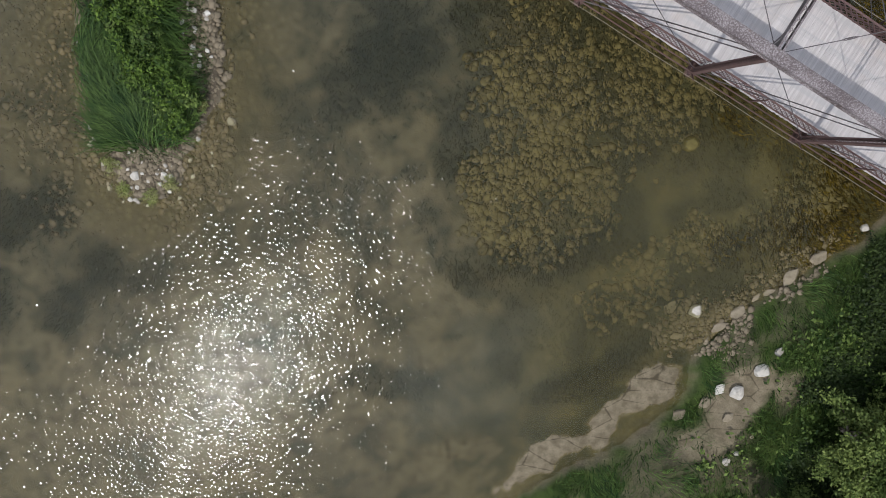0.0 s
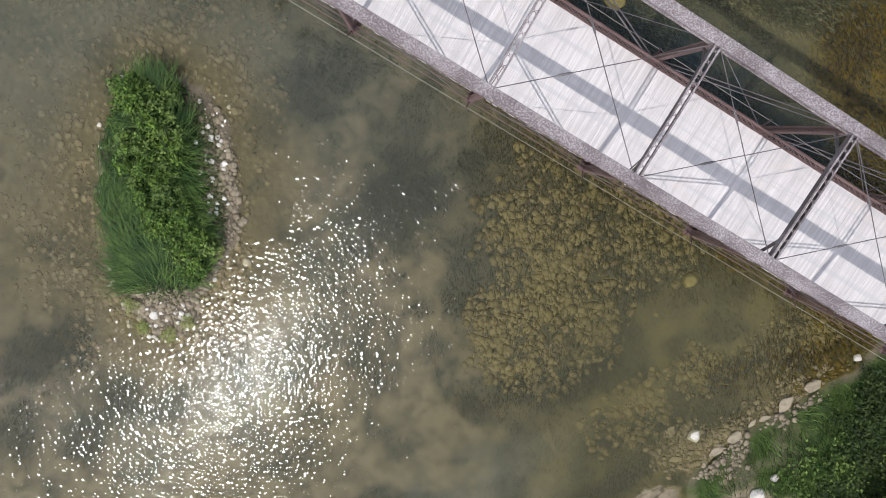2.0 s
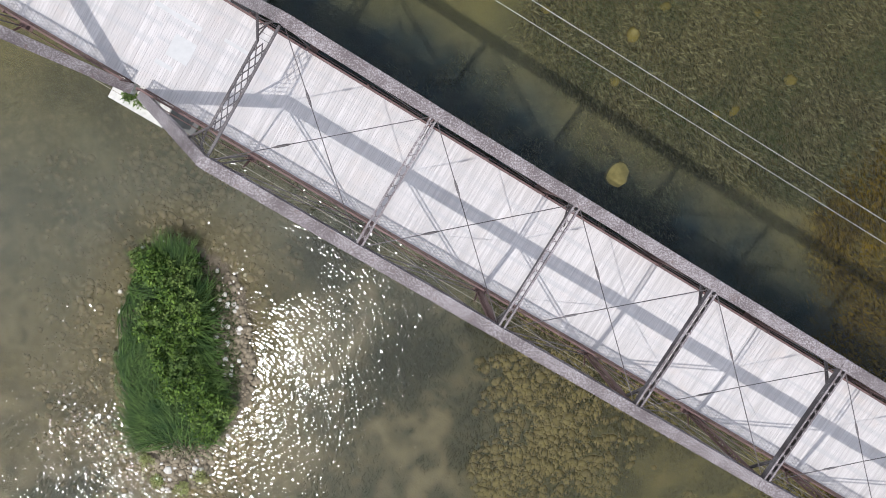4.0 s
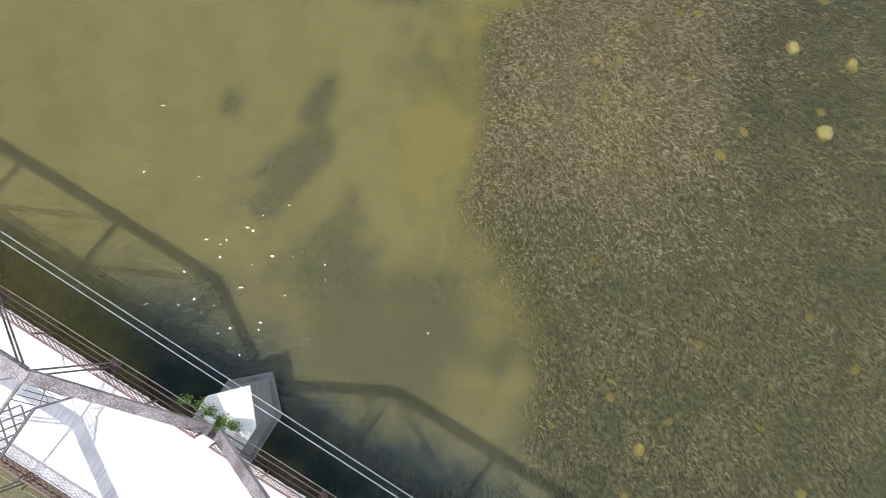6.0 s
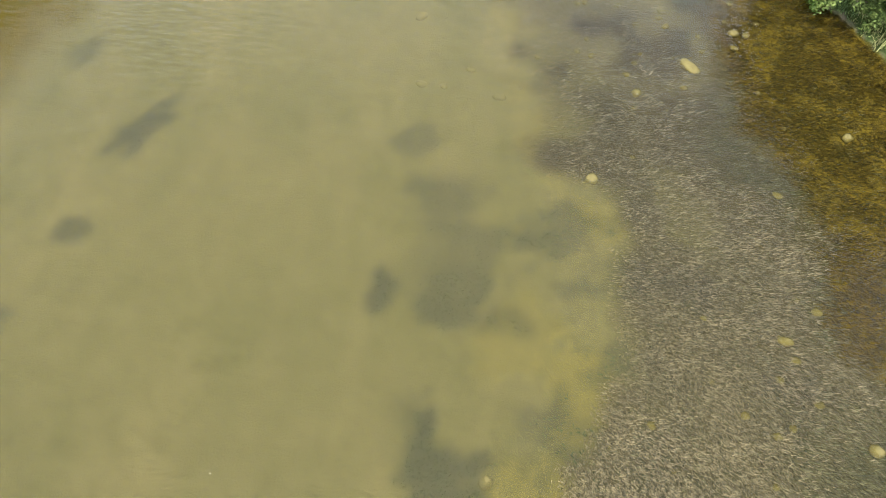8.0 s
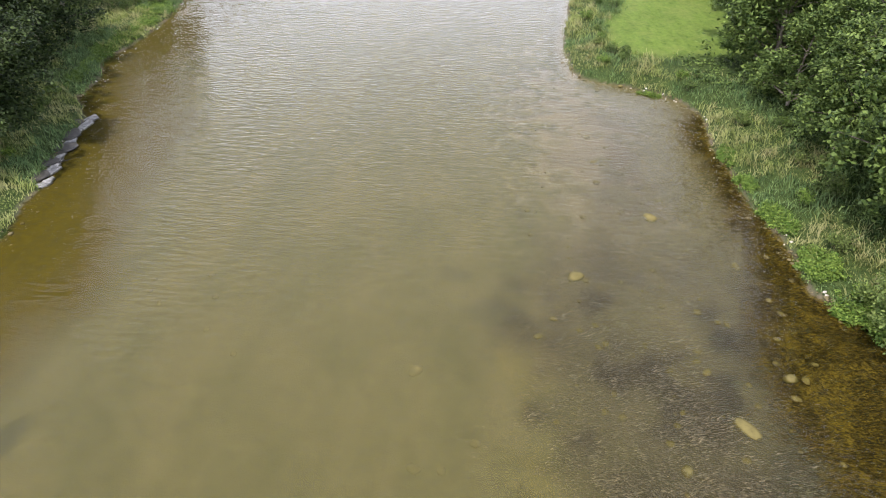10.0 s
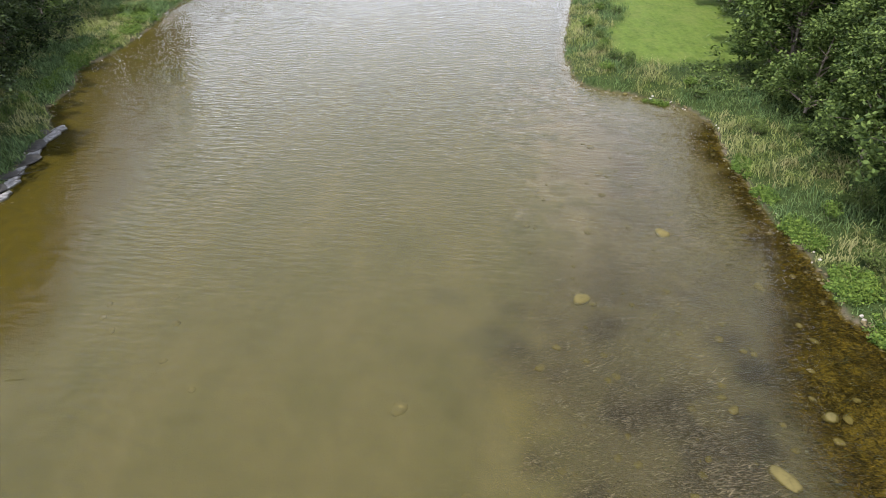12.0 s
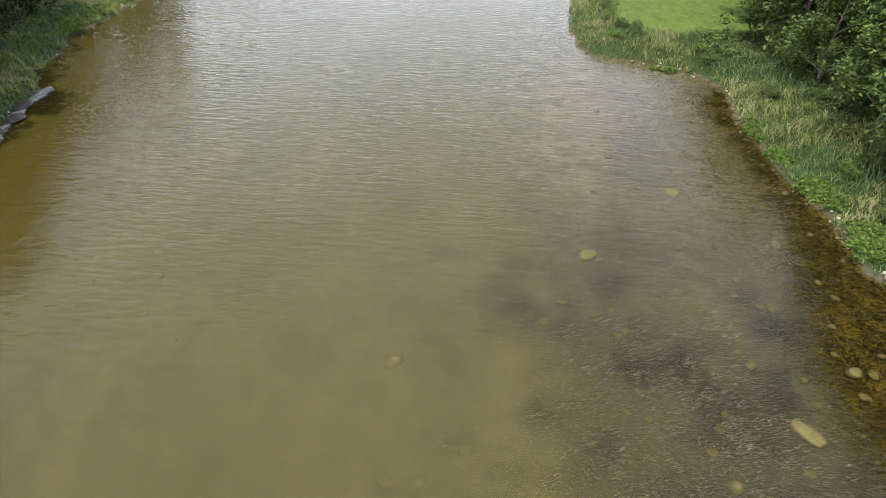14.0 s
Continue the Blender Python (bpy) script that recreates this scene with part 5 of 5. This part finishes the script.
def sample(n, x0, x1, y0, y1, test, seed):
    r = np.random.default_rng(seed)
    x, y = r.uniform(x0, x1, n), r.uniform(y0, y1, n)
    info = plan(x[None], y[None])
    info = {k: v[0] for k, v in info.items()}
    keep = test(x, y, info) > r.random(n)
    return x[keep], y[keep], info["z"][keep]


# submerged weeds
def pale_share(x, y):
    edge = x - weed_edge(y)
    return smooth(17, 10, edge + 11 * (fbm(x * 0.2 + 3, y * 0.2, 4) - 0.5)) * smooth(30, 40, y)


for name, lab, mat, pale, seed in (("river_weeds", "grey-green weed strands swaying on the riverbed", M_WEED, False, 51), ("pale_weeds", "pale brownish weed strands on the riverbed", M_PALE_WEED, True, 151)):
    x, y, z = sample(760000 if pale else 720000, -6, 31, 12, 140, lambda x, y, i: (pale_share(x, y) if pale else 1 - 0.9 * pale_share(x, y)) * np.maximum(i["weed"], 0.6 * smooth(2, 6, x - weed_edge(y)) * smooth(150, 110, y)) * (1 - 0.9 * i["algae"]) * (0.7 + 0.3 * smooth(0.40, 0.56, fbm(x * 0.8, y * 0.8))) * i["wet"] * np.where(y > 84, 0.85, 1.0), seed)
    blades(name, lab, mat, x, y, z, rg.uniform(0.20, 0.44, len(x)), 0.033, -1.45 + 1.6 * (fbm(x * 1.6, y * 1.6, 2) - 0.5), 0.75, seed + 1, "water weeds", 1)
x, y, z = sample(260000, 16, 36, -6, 140, lambda x, y, i: i["algae"] * np.where(i["d"] < -0.4, 1, 0) * (0.3 + 0.7 * smooth(0.35, 0.6, fbm(x * 0.6, y * 0.6))), 53)
blades("golden_weeds", "golden-brown weed strands in the shallows", M_GOLD_WEED, x, y, z, rg.uniform(0.18, 0.4, len(x)), 0.04, -1.4 + 2.0 * (fbm(x * 0.25, y * 0.25, 2) - 0.5), 0.9, 54, "water weeds", 1)
x, y, z = sample(80000, -28, 16, 30, 120, lambda x, y, i: smooth(0.3, 0.6, i["deep_and_shade"]) * (1 - i["weed"]), 55)
blades("dark_weeds", "dark green weed beds on the sandy riverbed", M_DARK_WEED, x, y, z, rg.uniform(0.15, 0.35, len(x)), 0.045, -1.4 + 2.0 * (fbm(x * 0.25, y * 0.25, 2) - 0.5), 0.9, 56, "water weeds", 1)
x, y, z = sample(170000, -23, 22, -14, 16, lambda x, y, i: np.maximum(0.6 * smooth(0.25, 0.8, i["deep_and_shade"]), np.maximum(i["weed"], 0.45 * smooth(0.52, 0.60, fbm(x * 0.7 + 12, y * 0.7, 4)) * smooth(2, 6, x))) * np.where((i["d"] < -0.6) & (i["rock"] < 0.1), 0.9, 0.0), 57)
blades("bed_weeds", "dark weed strands between the cobbles of the riverbed", M_BED_WEED, x, y, z, rg.uniform(0.10, 0.26, len(x)), 0.028, -1.6 + 1.5 * (fbm(x * 0.25, y * 0.25, 2) - 0.5), 0.9, 58, "water weeds", 1)
# island
x, y, z = sample(17000, -17, -9, -1, 12, lambda x, y, i: smooth(0.1, 0.6, i["isl"] + 0.6 * smooth(-13.0, -14.5, x)) * smooth(-10.9, -12.0, x - 0.28 * np.clip(5 - y, 0, 4)) * smooth(0.0, 1.2, y) * smooth(0.30, 0.44, fbm(x * 0.9, y * 0.9, 3) + 0.12 * smooth(7, 3, y)), 61)
blades("island_grass", "long lush green grass covering the island", M_GRASS_A, x, y, z, rg.uniform(0.8, 1.6, len(x)), 0.028, 7.0 * fbm(x * 0.22, y * 0.22, 2) - 2.5, 0.9, 62, segs=3)
x, y, z = sample(26000, -17, -9, -2, 12, lambda x, y, i: smooth(0.3, 0.9, i["isl"]) * smooth(-0.5, 0.6, y), 63)
blades("short_grass", "short sparse grass on the island gravel", M_GRASS_A, x, y, z, rg.uniform(0.12, 0.3, len(x)), 0.018, 6.28 * rg.random(len(x)), 0.5, 64)


def herb(name, label, x, y, z, mat, height, radius, stems, leaf, seed, category="shrub", group=""):
    """A leafy herb or shrub: thin stems, each with whorls of leaves."""
    r = np.random.default_rng(seed)
    ob = thing(name, pose(x, y, z), label, category, group)
    g = Geo()
    cs = []
    for k in range(stems):
        a, d = r.uniform(0, 6.283), radius * math.sqrt(r.random())
        px, py, h = d * math.cos(a), d * math.sin(a), height * r.uniform(0.6, 1.1) * (1 - 0.4 * (d / radius) ** 2)
        g.tube([(px * 0.5, py * 0.5, -0.1), (px, py, h)], [0.015, 0.006], 3)
        for q in range(4):
            cs.append((px * (0.6 + 0.4 * q / 3), py * (0.6 + 0.4 * q / 3), h * (0.4 + 0.6 * q / 3)))
    part("stems", g, M_BARK, ob)
    lv = new("leaves", quads("leaves", leaf_quads(r, np.array(cs), 0.10, 7, leaf), mat))
    lv.parent = ob
    return ob


for k in range(64):
    y = rs.uniform(3.6, 10.9)
    x = rs.gauss(-13.3 + 0.4 * smooth(9, 6, y), 0.62)
    if k > 56:
        x, y = rs.uniform(-12, -10.2), rs.uniform(1.5, 4.5)
    herb("leafy_herb", "bushy bright green leafy herb on the island", x, y, ground_at(x, y), (M_HERB, M_LEAF_A, M_HERB)[k % 3], rs.uniform(0.9, 1.9), rs.uniform(0.35, 0.85), 16, 0.10, 100 + k, "herb", "island herbs")
for k, (u, n) in enumerate(((-21.9, 3.2), (-21.3, 3.15), (-20.6, 3.1), (-20.1, 3.25), (-22.6, 3.0), (-20.4, -3.2), (-21.0, -3.3))):
    p = BU * u + BN * (AXIS_N + n)
    herb("pier_shrub", "small green shrub rooted on the pier top", p.x, p.y, 3.95 if abs(u + 20.5) < 1.2 else 3.6, M_LEAF_A, 0.45, 0.26, 8, 0.06, 170 + k, "shrub", "pier shrubs")
for k, (x, y) in enumerate(((-14.6, -1.6), (-13.2, -2.0), (-12.2, -1.4), (-15.0, -0.4), (-12.0, 1.0), (-10.4, 2.6))):
    herb("dry_shrub", "small brownish half-dry shrub on the gravel", x, y, ground_at(x, y), M_GRASS_B, 0.5, 0.45, 14, 0.05, 140 + k, "shrub", "gravel shrubs")

# banks
x, y, z = sample(52000, 8, 34, -24, 2, lambda x, y, i: i["grass"] * smooth(0.2, 1.0, i["right"]), 71)
blades("bank_grass", "green bank grass below the bridge", M_GRASS_A, x, y, z, rg.uniform(0.2, 0.7, len(x)), 0.024, 9.0 * fbm(x * 0.4, y * 0.4, 2), 0.8, 72)
for side, x0, x1, seed in (("right", 14, 62, 73), ("left", -76, -42, 75)):
    for mat, lab, sign, k in ((M_GRASS_B, "tall pale seeding grass along the river bank", 1, 0), (M_GRASS_C, "tall blue-green grass along the river bank", -1, 10)):
        x, y, z = sample(105000, x0, x1, 90, 215, lambda x, y, i: i["grass"] * (1 - i["lawn"]) * smooth(14, 8, i[side]) * smooth(-0.05, 0.05, sign * (fbm(x * 0.16 + 8, y * 0.16, 4) - 0.5)), seed + k)
        blades("meadow_grass", lab, mat, x, y, z, rg.uniform(0.35, 0.85, len(x)) * (0.3 + 1.6 * smooth(0.3, 0.72, fbm(x * 0.9, y * 0.9, 3))), 0.045, 6.0 * fbm(x * 0.5, y * 0.5, 3) + 1.4 * rg.normal(0, 1, len(x)), 0.7, seed + k + 1)
for k in range(46):
    y = rs.uniform(98, 190)
    if k < 26:
        x = float(along(RIGHT_BANK, np.array(y))) + rs.uniform(3.0, 8.5)
    else:
        x = float(along(LEFT_BANK, np.array(y))) - rs.uniform(2.5, 7.0)
    h = rs.uniform(0.7, 1.7)
    herb("bank_shrub", "leafy green shrub among the bank grass", x, y, ground_at(x, y), (M_LEAF_B, M_LEAF_C, M_LEAF_A)[k % 3], h, h * 0.8, 30, 0.11, 400 + k, "shrub", "bank shrubs")


def leafy_patch(name, label, x0, x1, y0, y1, test, n, seed, mat, size=0.13):
    x, y, z = sample(n, x0, x1, y0, y1, test, seed)
    r = np.random.default_rng(seed)
    c = np.stack([x, y, z + r.uniform(0.05, 0.45, len(x)) * (0.4 + fbm(x * 0.7, y * 0.7))], -1)
    ob = new(name, quads(name, leaf_quads(r, c, 0.12, 4, size, 1.2), mat))
    return tagged(ob, label, "plants", kind="stuff")


leafy_patch("waterside_plants", "bright green leafy plants at the water's edge", 22, 34, 94, 150,
            lambda x, y, i: blobs(x, y, [(29.6, 112, 1.0, 3.2, 5, 1), (30.0, 105, 1.3, 2.4, 0, 1), (31.2, 99.5, 1.6, 2.6, 20, 1), (28.8, 118.5, 0.8, 2.0, 0, 1), (24.5, 143.5, 1.3, 0.6, -30, 1), (28.8, 126, 0.6, 2.0, 0, 0.8)], 0.3) * np.where(i["z"] > -0.25, 1, 0), 95000, 81, M_LEAF_C, 0.13)
leafy_patch("waterside_plants", "bright green leafy plants at the water's edge", -60, -46, 132, 200,
            lambda x, y, i: blobs(x, y, [(-52.8, 146, 0.9, 5, 8, 1), (-54.0, 156, 1.2, 5, 5, 1), (-53.0, 168, 1.5, 6, 0, 1), (-54, 178, 1.8, 5, 0, 1)], 0.3) * np.where(i["z"] > -0.1, 1, 0), 60000, 82, M_LEAF_C, 0.13)
leafy_patch("undergrowth", "dark leafy undergrowth below the bank trees", 16, 42, -26, 4,
            lambda x, y, i: smooth(2.0, 4.5, i["right"]) * (0.2 + 0.8 * smooth(0.45, 0.55, fbm(x * 0.3, y * 0.3, 2))), 9000, 83, M_LEAF_A)
# dark leaves added in place of the tree shade on this bank
leafy_patch("shade_leaves", "dark leaves on the bank with tree shade in their colour", 21, 33, -21, -3,
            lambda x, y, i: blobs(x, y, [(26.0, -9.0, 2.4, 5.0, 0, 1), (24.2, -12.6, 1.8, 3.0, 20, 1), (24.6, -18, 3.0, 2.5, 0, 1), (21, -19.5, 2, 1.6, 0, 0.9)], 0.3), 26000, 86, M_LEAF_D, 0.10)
leafy_patch("undergrowth", "leafy undergrowth along the wood's edge", 30, 60, 92, 215,
            lambda x, y, i: smooth(5, 8, i["right"]) * (1 - i["lawn"]), 14000, 84, M_LEAF_A, 0.2)
leafy_patch("undergrowth", "leafy undergrowth along the wood's edge", -80, -48, 95, 215,
            lambda x, y, i: smooth(6, 9, i["left"]), 12000, 85, M_LEAF_A, 0.2)


# ---- trees ----
def tree(m, height, radius, seed, mat, leaf=0.2, clumps=150, per=34, low=0.16):
    r = np.random.default_rng(seed)
    ob = thing("tree", m, "broadleaved tree in full green leaf on the river bank", "tree", "bank trees")
    g = Geo()
    h = height
    bend = r.normal(0, 0.03 * h, 2)
    spine = [(bend[0] * t * t, bend[1] * t * t, h * t * 0.85 - 0.3) for t in np.linspace(0, 1, 7)]
    g.tube(spine, [0.016 * h * (1 - 0.85 * t) + 0.02 for t in np.linspace(0, 1, 7)], 8)
    cs = []
    limbs = 16
    for k in range(limbs):
        t = low + 0.05 + (0.75 - low) * k / limbs
        a = 2.4 * k + r.uniform(-0.4, 0.4)
        base = Vector(spine[int(t * 6)]).lerp(Vector(spine[min(int(t * 6) + 1, 6)]), t * 6 % 1)
        reach = radius * (0.95 - 0.55 * max(t - 0.35, 0)) * r.uniform(0.7, 1.05)
        tip = base + Vector((math.cos(a) * reach, math.sin(a) * reach, h * r.uniform(0.04, 0.2)))
        mid = base.lerp(tip, 0.5) + Vector((0, 0, 0.04 * h))
        g.tube([base, mid, tip], [0.011 * h * (1 - t) + 0.02, 0.006 * h * (1 - t) + 0.015, 0.01], 5)
        for q in range(max(3, clumps // limbs)):
            f = r.uniform(0.5, 1.14)
            p = base.lerp(tip, f) + Vector(r.normal(0, 1, 3)) * (0.13 * radius)
            p.z = max(p.z, low * h * 0.6)
            cs.append(tuple(p))
    for q in range(clumps // 5):
        a, d = r.uniform(0, 6.28), radius * 0.5 * math.sqrt(r.random())
        cs.append((d * math.cos(a), d * math.sin(a), h * (0.97 - 0.25 * (d / radius)) * r.uniform(0.88, 1.0)))
    part("trunk", g, M_BARK, ob)
    lv = new("crown", quads("crown", leaf_quads(r, np.array(cs), 0.047 * radius + 0.09, per, leaf * 1.15, 0.9), mat))
    lv.parent = ob
    return ob


def at(x, y, s=1.0, turn=0.0):
    return pose(x, y, ground_at(x, y), 0, 0, turn) @ Matrix.Scale(s, 4)


KINDS = [tree(at(39.5, 124), 16, 6.3, 201, M_LEAF_A, 0.19, 230, 50, 0.05), tree(at(39.5, 137), 12, 5.0, 202, M_LEAF_A, 0.18, 190, 48, 0.05),
         tree(at(34.2, 96.0), 7.4, 4.3, 203, M_LEAF_B, 0.13, 260, 70, 0.04), tree(at(43.5, 131), 18, 6.8, 204, M_LEAF_A, 0.2, 250, 50, 0.05)]
RIGHT_TREES = [(0, 39.5, 110, 1.05), (3, 45, 117, 1.0), (0, 42, 89, 1.3), (0, 41, 101, 1.0), (3, 50, 125, 1.05), (3, 52, 106, 1.1), (1, 41.0, 147, 1.1), (0, 44, 152, 1.1), (3, 50, 143, 1.0), (0, 45, 163, 1.0),
               (3, 49, 174, 1.1), (0, 47, 187, 1.1), (3, 55, 160, 1.1), (3, 53, 200, 1.2), (0, 45, 210, 1.0), (3, 60, 132, 1.2), (3, 50, 86, 1.1)]
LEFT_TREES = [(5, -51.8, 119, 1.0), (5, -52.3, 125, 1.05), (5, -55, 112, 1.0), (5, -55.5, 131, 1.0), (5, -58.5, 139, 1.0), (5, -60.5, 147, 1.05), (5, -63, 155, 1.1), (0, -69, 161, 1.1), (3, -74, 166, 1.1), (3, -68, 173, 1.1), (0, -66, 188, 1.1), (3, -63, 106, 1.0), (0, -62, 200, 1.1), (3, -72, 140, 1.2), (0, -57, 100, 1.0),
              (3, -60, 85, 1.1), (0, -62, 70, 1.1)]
# west trees wear the darkened leaf tone for the wood's black shade
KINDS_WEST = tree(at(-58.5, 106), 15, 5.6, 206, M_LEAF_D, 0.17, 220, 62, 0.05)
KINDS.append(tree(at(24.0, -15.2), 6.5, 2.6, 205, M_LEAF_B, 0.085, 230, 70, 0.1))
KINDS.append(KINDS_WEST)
# first three stand out of view, added to cast shade on the bank
BRIDGE_AND_SHADE_TREES = [(0, 20.5, -25.5, 0.8), (3, 26.5, -22.5, 0.72), (0, 30.0, -16.5, 0.72), (4, 21.5, -20.5, 0.9), (4, 27.5, -12.5, 1.0), (4, 26.5, -18.0, 1.1), (4, 29.5, -9.5, 1.0), (0, 33, -15, 0.8), (4, 31, -5.5, 1.1), (0, 36, -6, 0.9), (3, 38, -18, 0.9), (0, 28, -20, 0.8)]
TREES = RIGHT_TREES + LEFT_TREES + BRIDGE_AND_SHADE_TREES
TREES = [(k, x, y, s * (1.3 if x > 36 and y > 100 else 1.2 if x < -40 else 1.0)) for k, x, y, s in TREES]
for k, (kind, x, y, s) in enumerate(TREES):
    copy_thing(KINDS[kind], at(x, y, s * rs.uniform(0.92, 1.08), rs.uniform(0, 360)))
# far woods that close the view
x, y, z = sample(2600, -420, 420, -380, 620, lambda x, y, i: smooth(24, 34, i["d"]) * np.where((i["right"] > 24) & (y > 145) & (y < 260) & (x < 46), 0.0, 1.0) * np.where(np.abs(x) > 300, 0.5, 1.0) * 0.6, 91)
r9 = np.random.default_rng(92)
cen = np.stack([x, y, z], -1)
cl = np.repeat(cen, 9, 0)
cl = cl + r9.normal(0, 1, cl.shape) * np.array([2.6, 2.6, 2.8]) + np.array([0, 0, 6.5])
ob = new("far_woods", quads("far_woods", leaf_quads(r9, cl, 1.0, 5, 0.9, 0.6), M_LEAF_A))
tagged(ob, "distant green woods behind the river banks", "woods", kind="stuff")
